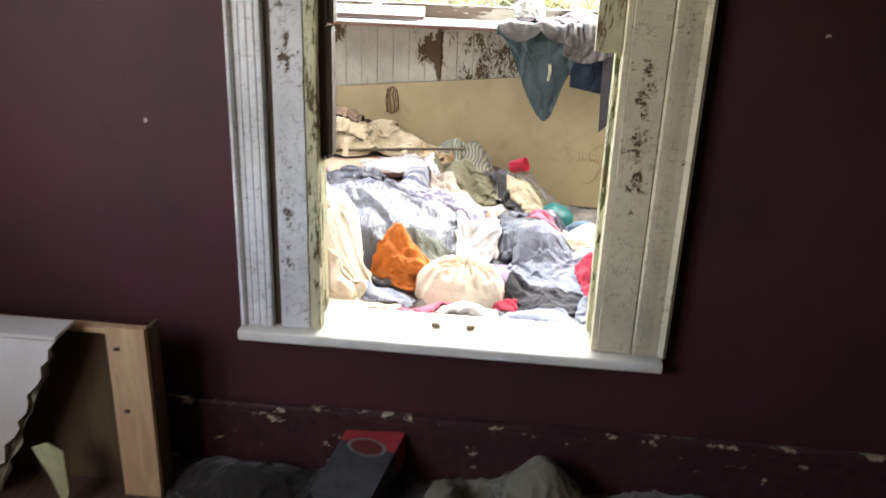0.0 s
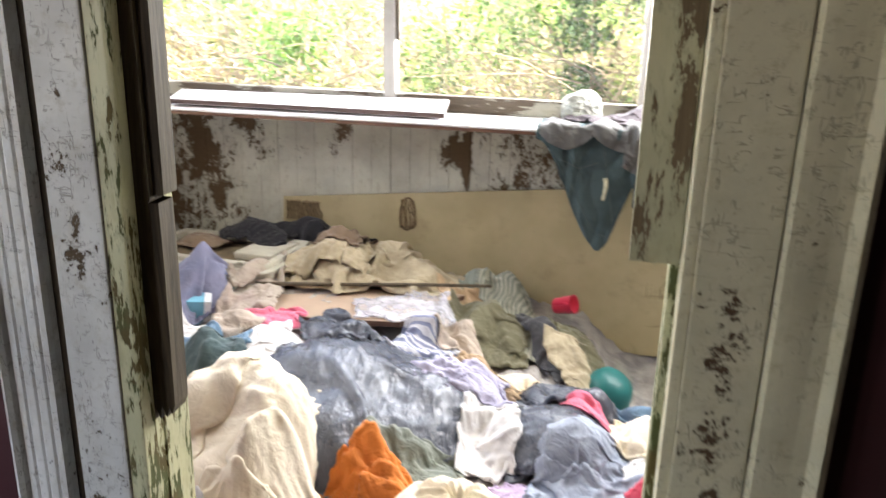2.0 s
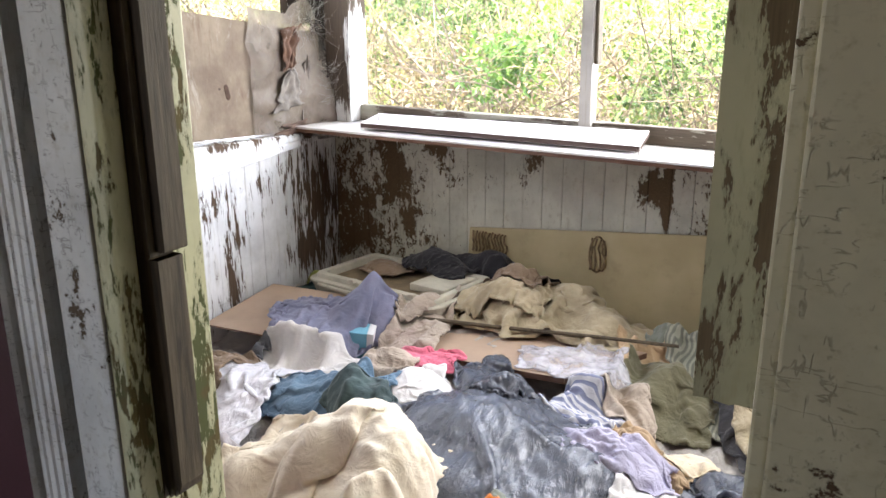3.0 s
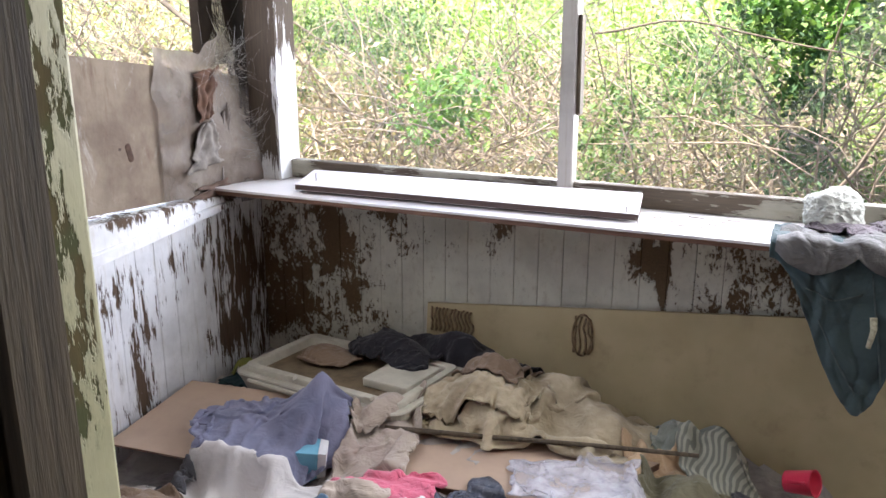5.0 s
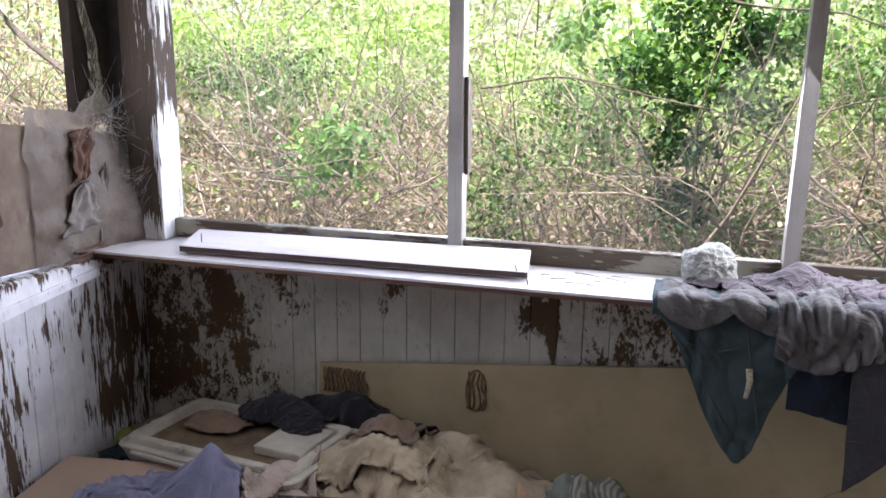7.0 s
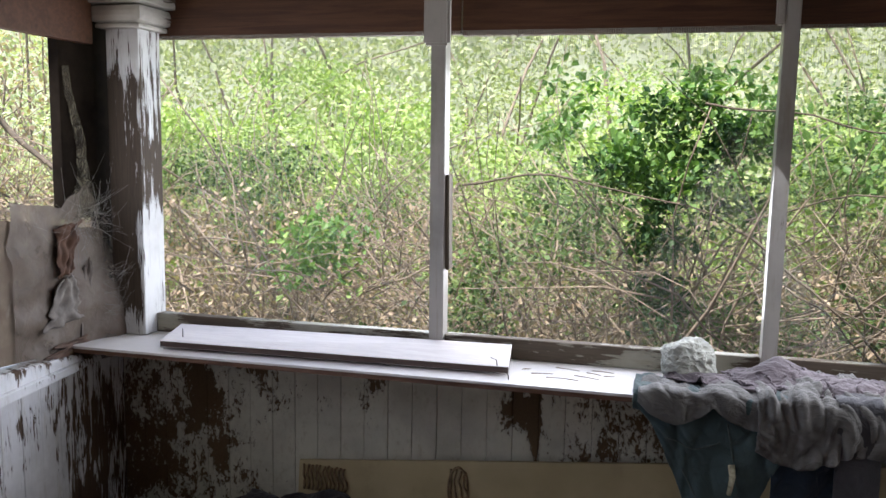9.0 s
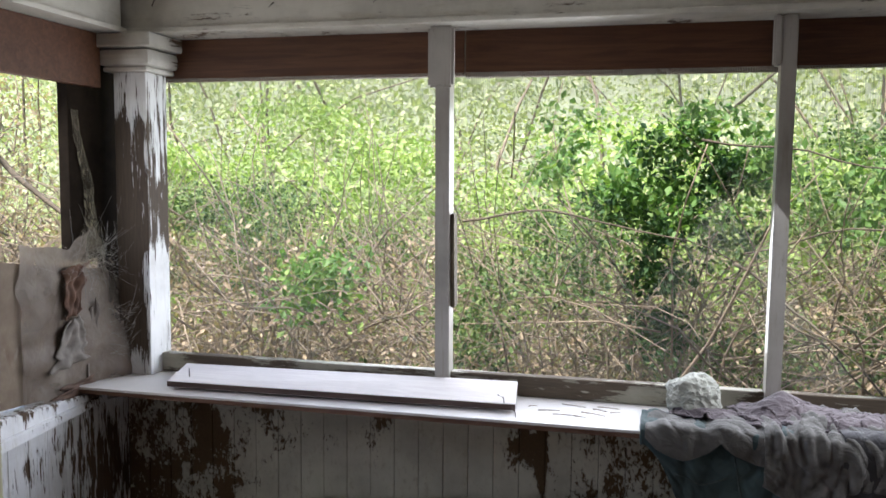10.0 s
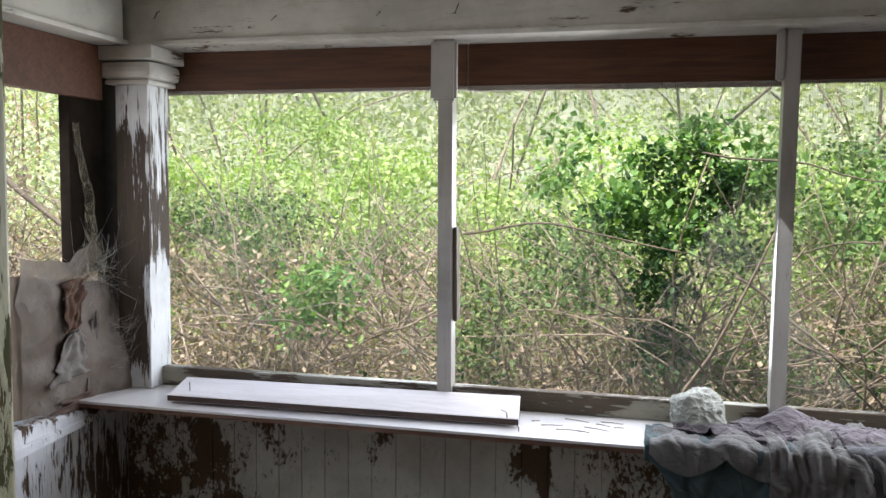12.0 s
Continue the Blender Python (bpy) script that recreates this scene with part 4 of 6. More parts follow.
slab("hardboard_sheet", "pinkish tan hardboard sheet lying on the clothes", "board", M["hardboard"], ((-1.87, 3.50, 0.435), (-1.28, 3.51, 0.462), (-1.25, 3.93, 0.490), (-1.86, 3.88, 0.478)), 0.008)
for bx in np.arange(-1.86, -1.26, 0.01):
    for by in np.arange(3.51, 3.90, 0.01):
        raise_top(np.array([[bx, by, 0.47 + 0.012 * (bx + 1.87) + 0.024 * (by - 3.4)]]))
for bx in np.arange(-1.02, -0.36, 0.01):
    for by in np.arange(3.63, 3.92, 0.01):
        raise_top(np.array([[bx, by, 0.476]]))
slab("hardboard_sheet", "pinkish tan hardboard panel with dark edge under plastic", "board", M["hardboard"], ((-1.02, 3.60, 0.468), (-0.50, 3.655, 0.474), (-0.33, 3.95, 0.482), (-1.08, 3.90, 0.474)), 0.022)

# garments towards the far wall
G("khaki_coat", "dirty khaki coat crumpled in a long ridge", C["khaki"], -0.66, 4.06, 0.82, 0.38, 0.12, 6, 11, 0.06, 9, 35, 0.03, 0.014, 72, peak=(-0.52, 4.12, 0.06, 0.2), slack=1.38)
G("khaki_shirt", "dirty khaki ribbed shirt lying over the hardboard", C["khaki"], -0.88, 3.99, 0.36, 0.22, 0.03, 10, 12, 0.045, 10, 60, 0.04, 0.012)
G("grey_sweater", "greyish brown sweater rolled in a bundle", C["greygreen"], -0.235, 4.16, 0.26, 0.24, 0.12, 0, 13, 0.05, 10, 100, 0.02, 0.014)
G("beige_blanket", "dusty beige cloth bunched under the tray", C["brown"], -0.86, 4.13, 0.24, 0.22, 0.07, -10, 14, 0.035, 9, 40, 0.02)
G("frayed_burlap", "frayed straw-brown burlap hanging off the ridge", C["tan"], -0.30, 3.90, 0.20, 0.30, 0.06, 20, 15, 0.03, 14, 70, 0.02, 0.014)
G("striped_shirt", "pale green striped shirt slumped down the heap", C["stripe"], -0.12, 3.96, 0.22, 0.42, 0.05, 25, 16, 0.05, 8, 75, 0.03)
G("olive_jacket", "dark olive jacket folded on the heap", C["olive"], -0.22, 3.80, 0.26, 0.30, 0.07, 15, 17, 0.035, 8, 60, 0.0)
G("dark_trousers", "dark grey trousers in a narrow twist", C["darkgrey"], 0.02, 3.84, 0.18, 0.44, 0.06, 30, 18, 0.04, 9, 80, 0.0)
G("dark_brown_trousers", "dark brown trousers slumped by the pink cup", C["olive"], 0.12, 3.90, 0.20, 0.40, 0.05, 30, 118, 0.045, 10, 80, 0.0)
G("tan_towel", "dull tan towel beside the teal bowl", C["khaki"], 0.10, 3.70, 0.14, 0.30, 0.03, 28, 19, 0.02, 9, 80, 0.0)
G("black_coat", "black coat lying against the wall behind the tray", C["black"], -1.06, 4.27, 0.62, 0.15, 0.13, -4, 20, 0.05, 9, 20, 0.03, 0.014, peak=(-1.24, 4.32, 0.06, 0.2))
G("teal_netting", "dark teal netting crushed in the corner", plain_mat("teal_net", (0.015, 0.05, 0.055), 0.7), -1.72, 4.14, 0.26, 0.28, 0.03, 0, 21, 0.05, 16, 40, 0.0, 0.02)
G("yellow_rag", "small yellow-green rag in the corner", plain_mat("yellow_rag_cloth", (0.25, 0.27, 0.07), 0.9), -1.81, 4.10, 0.08, 0.08, 0.05, 0, 22, 0.02, 12, 0, 0.02)
G("dusty_paper", "crumpled dusty paper under the tray", C["tan"], -1.42, 4.00, 0.26, 0.14, 0.015, -8, 23, 0.02, 12, 0, 0.02)
# tented shirt and things round it
G("lilac_blue_shirt", "faded blue-purple shirt tented over a box", C["purple_blue"], -1.42, 3.66, 0.46, 0.34, 0.02, 32, 24, 0.03, 8, 30, 0.03, 0.006, 72, peak=(-1.27, 3.75, 0.165, 0.17), slack=1.42)
G("pink_beige_blouse", "dusty pinkish blouse crumpled on hardboard", C["dusty_pink"], -1.07, 3.72, 0.20, 0.30, 0.03, 15, 25, 0.035, 9, 70, 0.03, 0.012)
G("beige_sleeve", "beige sleeve twisted beside the green box", C["dusty_pink"], -1.12, 3.86, 0.10, 0.26, 0.05, -20, 26, 0.02, 10, 80, 0.04)
G("white_bedsheet", "off-white bedsheet in long folds", C["white"], -1.38, 3.36, 0.70, 0.30, 0.015, 8, 27, 0.05, 11, 5, 0.02, 0.01, 64)
G("grey_tshirt", "small dark grey shirt in a knot", C["darkgrey"], -1.56, 3.43, 0.12, 0.1, 0.05, 0, 28, 0.02, 12, 0, 0.04)
G("pink_towel", "faded red-pink towel laid over white cloths", C["pink"], -0.97, 3.53, 0.30, 0.16, 0.05, 22, 29, 0.03, 8, 20, 0.03)
G("white_blouse", "white blouse bunched beside the dark bag", C["white"], -0.86, 3.36, 0.22, 0.22, 0.05, 40, 30, 0.05, 11, 60, 0.0, 0.014)
G("off_white_vest", "off-white vest rolled on the heap", C["beige"], -1.02, 3.44, 0.2, 0.12, 0.05, 20, 31, 0.03, 12, 20, 0.0)
G("blue_jeans", "blue jeans lying folded on the heap", C["denim"], -1.09, 3.26, 0.42, 0.22, 0.06, 5, 32, 0.035, 7, 15, 0.0)
G("dark_denim_skirt", "dark faded denim skirt folded on the heap", C["jeans"], -0.96, 3.22, 0.24, 0.16, 0.07, -15, 33, 0.035, 8, 60, 0.0)
G("white_net_curtain", "thin white net curtain lying over the heap", C["bag_clear"], -1.45, 3.12, 0.40, 0.46, 0.04, 15, 34, 0.04, 6, 70, 0.02)
G("brown_jumper", "brown jumper lying by the side wall", C["brown"], -1.66, 3.22, 0.34, 0.34, 0.05, 0, 35, 0.03, 8, 30, 0.0)
G("grey_blanket", "grey blanket crumpled in the near corner", C["warmgrey"], -1.50, 2.75, 0.60, 0.50, 0.06, 0, 36, 0.05, 6, 30, 0.0)
# the dark bags and what lies beside them
G("dark_rubbish_bag", "grey-black plastic bag slumped wide and creased", C["bag_dark"], -0.48, 3.22, 0.58, 0.84, 0.17, -38, 37, 0.05, 9, 20, 0.02, 0.03, 90, "bag", power=0.6, slack=1.22, lump=0.12, stiff=0.7)
G("grey_black_coat", "grey-black coat collar standing over the bag", C["bag_dark"], -0.66, 3.50, 0.32, 0.20, 0.06, -40, 38, 0.02, 8, 0, 0.02, 0.02, category="bag")
G("small_dark_bag", "grey-black plastic bag with crisp creases", C["bag_dark"], 0.06, 3.22, 0.36, 0.34, 0.12, 20, 39, 0.05, 10, 40, 0.01, 0.03, 72, "bag", power=0.55, slack=1.24, lump=0.2, stiff=0.7)
G("dark_jacket", "dark grey padded jacket behind the small bag", C["bag_dark"], 0.10, 3.46, 0.30, 0.20, 0.11, -18, 40, 0.03, 8, -20, 0.01, 0.02)
G("grey_cardigan", "slate grey cardigan pressed under the bag", C["greygreen"], -0.30, 2.98, 0.32, 0.16, 0.06, 10, 41, 0.03, 8, 10, 0.0)
G("checked_shirt", "blue and white checked shirt crumpled", C["check"], -0.38, 3.56, 0.26, 0.22, 0.05, -20, 42, 0.035, 9, 70, 0.0)
G("white_tank_top", "thin white vest hanging between two bags", C["white"], -0.12, 3.20, 0.17, 0.36, 0.015, 8, 43, 0.03, 14, 85, 0.01)
G("greige_bag", "pale greyish cloth bag by the hardboard", C["beige"], -0.30, 3.68, 0.16, 0.2, 0.07, 30, 44, 0.025, 8, 60, 0.0)
G("tan_leather_scrap", "tan leather scrap lying folded", C["tan"], -0.17, 3.46, 0.22, 0.11, 0.05, -10, 45, 0.02, 7, 20, 0.02)
G("cream_scarf", "cream scarf scrunched on the heap", C["cream"], -0.09, 3.56, 0.16, 0.12, 0.06, 30, 46, 0.03, 9, 20, 0.0)
G("lilac_pillowcase", "pale lilac pillowcase under the checked shirt", C["lilac"], -0.22, 3.36, 0.30, 0.16, 0.05, 8, 47, 0.03, 9, 30, 0.0)
G("rosy_blouse", "rosy flowered blouse over the bag edge", C["pink"], 0.17, 3.33, 0.16, 0.10, 0.04, -20, 48, 0.02, 12, 20, 0.0)
G("grey_vest", "slate grey vest with straps by the bag", C["slate"], 0.19, 3.12, 0.30, 0.20, 0.02, 40, 49, 0.035, 10, 40, 0.0)
G("white_shirt_edge", "white shirt lying by the wall end", C["white"], 0.40, 3.10, 0.24, 0.40, 0.06, 0, 50, 0.04, 8, 40, 0.0)
G("cream_rag", "cream rag beside the grey cloth", C["cream"], 0.32, 3.30, 0.16, 0.2, 0.07, 0, 51, 0.03, 9, 20, 0.0)
G("teal_grey_cap", "teal grey cloth cap on the heap", C["denim"], 0.33, 3.47, 0.16, 0.14, 0.08, 0, 52, 0.01, 6, 0, 0.0)
# the row nearest the window
G("cream_sack", "puffy cream cotton sack standing on the heap", C["cream"], -0.72, 2.84, 0.40, 0.50, 0.26, 12, 53, 0.04, 5, 75, 0.0, 0.006, 72, "bag", power=0.45, slack=1.28, lump=0.15, stiff=0.6)
G("cream_cushion", "cream cotton cloth bulging beside the sack", C["cream"], -0.56, 2.70, 0.20, 0.24, 0.11, 0, 54, 0.03, 7, 60, 0.0, power=0.5)
G("cream_sheet", "cream sheet spread behind the sack", C["cream"], -0.98, 2.92, 0.48, 0.36, 0.13, -10, 55, 0.05, 5, 40, 0.0, 0.006, 64)
G("orange_shirt", "bright orange shirt crumpled on the heap", C["orange"], -0.38, 2.88, 0.20, 0.17, 0.02, -20, 56, 0.03, 9, -40, 0.0, 0.004)
G("orange_sleeve", "orange sleeve lying beside the shirt", C["orange"], -0.32, 2.87, 0.14, 0.09, 0.05, 0, 57, 0.015, 9, 0, 0.0)
G("lavender_scarf", "lavender scarf scrunched on the heap", C["lavender"], 0.0, 2.90, 0.15, 0.26, 0.06, 10, 58, 0.035, 12, 75, 0.0)
G("slate_jeans", "slate grey jeans folded flat", C["slate"], 0.18, 2.95, 0.32, 0.26, 0.02, -4, 59, 0.035, 6, 5, 0.0)
G("dark_slate_jeans", "dark slate jeans folded flat", C["darkgrey"], 0.16, 2.78, 0.26, 0.16, 0.02, -4, 60, 0.035, 6, 5, 0.0)
G("red_shirt", "red shirt edge showing between clothes", C["red"], 0.34, 2.92, 0.10, 0.26, 0.04, 8, 61, 0.03, 9, 80, 0.0)
G("maroon_rag", "dark red rag under the jeans", C["red"], 0.02, 2.72, 0.08, 0.07, 0.01, 0, 62, 0.01, 9, 0, 0.0)
G("light_jeans", "pale grey-blue jeans spread by the sill", C["slate"], 0.13, 2.56, 0.28, 0.24, 0.055, 8, 63, 0.03, 7, 70, 0.0)
G("white_cotton_rag", "white cotton rag by the sill", C["white"], -0.12, 2.54, 0.26, 0.18, 0.05, -10, 64, 0.03, 9, 20, 0.0)
G("pink_rag", "bright pink-red rag by the sill", C["pink"], -0.27, 2.56, 0.20, 0.12, 0.02, -25, 65, 0.025, 10, 0, 0.0)
G("cream_sweater", "cream sweater crumpled by the sill", C["cream"], -0.46, 2.60, 0.22, 0.20, 0.03, 10, 66, 0.03, 8, 30, 0.0)
G("slate_sweater", "slate blue sweater folded on the heap", C["slate"], -0.40, 2.66, 0.18, 0.12, 0.07, 20, 67, 0.025, 9, 0, 0.0)
G("cream_trousers", "cream trousers crumpled by the sill", C["cream"], -0.60, 2.54, 0.26, 0.26, 0.02, 0, 68, 0.04, 8, 70, 0.0)
G("white_pillowcase", "white pillowcase by the sill", C["white"], -0.78, 2.50, 0.26, 0.24, 0.06, 0, 69, 0.03, 8, 20, 0.0)
G("grey_towel", "grey towel at the far end of the heap", C["warmgrey"], 0.60, 3.60, 0.5, 0.5, 0.06, 0, 70, 0.04, 7, 20, 0.0)
G("brown_coat", "brown coat at the far end of the heap", C["brown"], 0.95, 3.0, 0.7, 0.7, 0.08, 0, 71, 0.05, 6, 20, 0.0)
G("slate_sheet", "slate sheet by the sill end", C["slate"], 0.50, 2.62, 0.4, 0.4, 0.05, 0, 72, 0.04, 7, 20, 0.0)


def drawstring_bag():
    bm = bmesh.new()
    cx, cy, R = -0.145, 2.80, 0.168
    rings, seg = 26, 120
    prev = None
    for k in range(rings + 1):
        r = k / rings
        row = []
        for i in range(seg):
            a = 2 * math.pi * i / seg
            pl = math.sin(13 * a + 2.5 * noise.noise((math.cos(a) * 2, math.sin(a) * 2, 3)) + 1.5 * r)
            gather = smooth(0.0, 0.16, r) * smooth(1.0, 0.35, r)
            rr = R * r * (1 + 0.06 * noise.noise((math.cos(a), math.sin(a), 7)) + 0.015 * pl * r)
            z = 0.095 * (1 - r ** 3.2) ** 0.6 + 0.013 * pl * gather * (0.7 + 0.8 * noise.noise((math.cos(a) * 3, math.sin(a) * 3, 11))) + 0.028 * smooth(0.10, 0.0, r) - 0.018 * smooth(0.22, 0.10, r) * smooth(0.02, 0.1, r) + 0.012 * noise.noise((rr * 30, a * 2, 1)) - 0.010 * abs(noise.noise((math.cos(a) * rr * 40, math.sin(a) * rr * 40, 2)))
            x, y = cx + rr * math.cos(a) + 0.02 * (1 - r), cy + 0.86 * rr * math.sin(a) + 0.02 * (1 - r)
            row.append(bm.verts.new((x, y, pile(x, y) + z - (0.02 if k == rings else 0.0))))
        if prev:
            for i in range(seg):
                bm.faces.new((prev[i], prev[(i + 1) % seg], row[(i + 1) % seg], row[i]))
        prev = row
    bmesh.ops.remove_doubles(bm, verts=bm.verts, dist=1e-5)
    return tagged(part("drawstring_bag", bm, C["cream"], smooth=True), "round cream cotton bag gathered in radial pleats", "bag")


drawstring_bag()


def translucent_sheet():
    n = Nodes("crinkled_clear_plastic")
    n.bump(n.noise(40, 5, 0.6, warp=1.0), 0.8, 0.008)
    n.link(n.step(n.noise(12, 4), 0.3, 0.7, 0.20, 0.62), n.bsdf.inputs["Alpha"])
    return n.done((0.80, 0.80, 0.86), 0.25, spec=0.5)


G("plastic_sheet", "crinkled clear plastic sheet over the hardboard", translucent_sheet(), -0.52, 3.76, 0.34, 0.20, 0.015, 10, 80, 0.03, 10, 60, 0.0, 0.02, category="plastic sheet")


def loops(bm, levels, seg=6):
    """Rounded rectangles (w, d, z, corner radius), bridged from level to level, closed at both ends."""
    rows = []
    for w, d, z, r in levels:
        row = []
        for qx, qy, a0 in ((1, 1, 0), (-1, 1, 90), (-1, -1, 180), (1, -1, 270)):
            for k in range(seg + 1):
                a = radians(a0 + 90 * k / seg)
                row.append(bm.verts.new((qx * (w / 2 - r) + r * math.cos(a), qy * (d / 2 - r) + r * math.sin(a), z)))
        rows.append(row)
    for a, b in zip(rows, rows[1:]):
        m = len(a)
        for i in range(m):
            bm.faces.new((a[i], a[(i + 1) % m], b[(i + 1) % m], b[i]))
    bm.faces.new(rows[0][::-1])
    bm.faces.new(rows[-1])


M["tray"] = plain_mat("yellowed_white_plastic", (0.56, 0.54, 0.44), 0.45, vary=0.3, scale=9)
M["tray_dirt"] = plain_mat("brown_grime", (0.20, 0.15, 0.09), 0.9, vary=0.5)
tray = thing("cooler_lid", "yellowed white plastic cooler lid filled with brown grime", "lid")
bm = bmesh.new()
loops(bm, [(0.58, 0.30, 0.0, 0.05), (0.615, 0.335, 0.012, 0.055), (0.635, 0.355, 0.05, 0.05), (0.645, 0.365, 0.064, 0.045), (0.640, 0.360, 0.068, 0.045), (0.60, 0.315, 0.068, 0.03), (0.597, 0.312, 0.082, 0.03), (0.592, 0.307, 0.085, 0.028), (0.545, 0.262, 0.085, 0.02), (0.54, 0.257, 0.082, 0.02), (0.53, 0.25, 0.055, 0.02)])
part("lid_body", bm, M["tray"], tray)
bm = bmesh.new()
loops(bm, [(0.529, 0.249, 0.050, 0.02), (0.529, 0.249, 0.060, 0.02)])
part("grime", bm, M["tray_dirt"], tray, "brown grime lying in the lid")
bm = bmesh.new()
tube(bm, [(-0.24, -0.186, 0.055), (0.05, -0.188, 0.054), (0.20, -0.186, 0.052)], 0.007, 0.007, 8)
part("handle", bm, M["tray"], tray)
for hx in (-0.08, 0.21):
    bm = bmesh.new()
    box(bm, hx - 0.012, hx + 0.012, -0.170, -0.150, 0.083, 0.096, 0.003)
    part("catch", bm, M["tray"], tray)
bm = bmesh.new()
box(bm, 0.10, 0.26, -0.06, 0.11, 0.061, 0.088, 0.006)
part("inset", bm, M["tray"], tray, "pale raised corner inset")
tray.matrix_world = pose(-1.355, 4.065, 0.452, 0.5, -3.0, -12.0) @ Matrix.Scale(1.1, 4)
G("lid_rag", "dirty brown rag lying in the cooler lid", C["brown"], -1.47, 4.13, 0.22, 0.12, 0.03, -12, 81, 0.02, 12, 0, 0.0, 0.012, floor=lambda x, y: 0.525 + 0.05 * (x + 1.48))
G("black_rag", "black rag hanging over the cooler lid", C["black"], -1.27, 4.18, 0.36, 0.16, 0.05, -14, 82, 0.04, 10, 10, 0.0, 0.014, floor=lambda x, y: 0.55 + 0.05 * (x + 1.27), peak=(-1.31, 4.23, 0.05, 0.13))

# green dusty box, blue packet, stick, cup, bowl
M["green_box"] = peeling("dusty_green_box_paint", (0.13, 0.17, 0.12), under=(0.25, 0.22, 0.16), amount=0.44, grain=(1, 1, 1))
bm = bmesh.new()
box(bm, -0.055, 0.055, -0.14, 0.14, 0, 0.045, 0.004)
o = tagged(part("green_book", bm, M["green_box"]), "dusty dark green book lying on the heap", "book")
o.matrix_world = pose(-1.195, 3.86, 0.452, 6, 0, -18)
bm = bmesh.new()
box(bm, -0.04, 0.04, -0.06, 0.06, 0, 0.10, 0.003)
pk = tagged(part("blue_carton", bm, plain_mat("light_blue_card", (0.16, 0.42, 0.55), 0.6)), "light blue and white carton under the tented shirt", "carton")
pk.matrix_world = pose(-1.262, 3.655, 0.405, 8, 6, 25)
bm = bmesh.new()
box(bm, -0.012, 0.012, -0.0605, 0.0605, 0.0, 0.1008, 0.002)
part("white_flap", bm, plain_mat("white_card", (0.7, 0.7, 0.7), 0.7), pk, "torn white edge").location = (0.034, 0, 0.001)
bm = bmesh.new()
tube(bm, [(-1.09, 3.79, 0.507), (-0.80, 3.845, 0.512), (-0.5, 3.90, 0.522), (-0.23, 3.95, 0.525)], 0.008, 0.006, 8)
tagged(part("wooden_stick", bm, M["dark_sash"], smooth=True), "long thin weathered stick lying on the hardboard", "stick")
cup = thing("plastic_cup", "bright pink-red plastic cup lying on its side", "cup")
bm = bmesh.new()
seg, lv = 28, [(0.0, -0.042), (0.026, -0.042), (0.030, -0.04), (0.036, 0.04), (0.038, 0.042), (0.036, 0.043), (0.033, 0.038), (0.026, -0.034), (0.0, -0.034)]
prev = None
for r, z in lv:
    row = [bm.verts.new((r * math.cos(2 * math.pi * k / seg), r * math.sin(2 * math.pi * k / seg), z)) for k in range(seg)]
    if prev:
        for k in range(seg):
            bm.faces.new((prev[k], prev[(k + 1) % seg], row[(k + 1) % seg], row[k]))
    prev = row
bmesh.ops.remove_doubles(bm, verts=bm.verts, dist=1e-5)
part("cup_body", bm, plain_mat("pink_red_plastic", (0.75, 0.05, 0.10), 0.35, vary=0.1), cup, smooth=True)
bm = bmesh.new()
tube(bm, [(-0.030, 0, 0.028), (-0.058, 0, 0.02), (-0.058, 0, -0.018), (-0.028, 0, -0.026)], 0.005, 0.005, 8)
part("handle", bm, plain_mat("pink_red_handle", (0.72, 0.05, 0.10), 0.4, vary=0.1), cup, smooth=True)
cup.matrix_world = pose(0.032, 4.12, 0.412, 70, 20, 60)
bm = bmesh.new()
prev = None
for r, z in ((0.0, 0.10), (0.05, 0.098), (0.085, 0.08), (0.105, 0.04), (0.112, 0.0), (0.118, -0.005), (0.108, -0.005), (0.10, 0.035), (0.08, 0.072), (0.0, 0.09)):
    row = [bm.verts.new((r * math.cos(2 * math.pi * k / 36), r * math.sin(2 * math.pi * k / 36), z)) for k in range(36)]
    if prev:
        for k in range(36):
            bm.faces.new((prev[k], prev[(k + 1) % 36], row[(k + 1) % 36], row[k]))
    prev = row
bmesh.ops.remove_doubles(bm, verts=bm.verts, dist=1e-5)
bowl = tagged(part("teal_bowl", bm, plain_mat("teal_plastic", (0.012, 0.15, 0.14), 0.45), smooth=True), "teal plastic bowl lying upturned on the heap", "bowl")
bowl.matrix_world = pose(0.215, 3.70, 0.275, 12, 25, 0) @ Matrix.Scale(0.75, 4)

# leaning fibreboard with glue patches
board = thing("fibreboard_panel", "large tan fibreboard leaning on the wall with glue patches", "panel", (0, 4.3, 0.2))
binv = Matrix.Translation((0, -4.3, -0.2))
bm = bmesh.new()
top = [(-1.205, 0.690), (-0.6, 0.752), (0.0, 0.812), (1.0, 0.905), (1.9, 0.97)]
cols = []
for x, zt in top:
    cols.append([bm.verts.new((x, 4.292, 0.16)), bm.verts.new((x, 4.352, zt)), bm.verts.new((x, 4.364, zt)), bm.verts.new((x, 4.304, 0.16))])
for a, b in zip(cols, cols[1:]):
    for k in range(4):
        bm.faces.new((a[k], b[k], b[(k + 1) % 4], a[(k + 1) % 4]))
bm.faces.new(cols[0])
bm.faces.new(cols[-1][::-1])


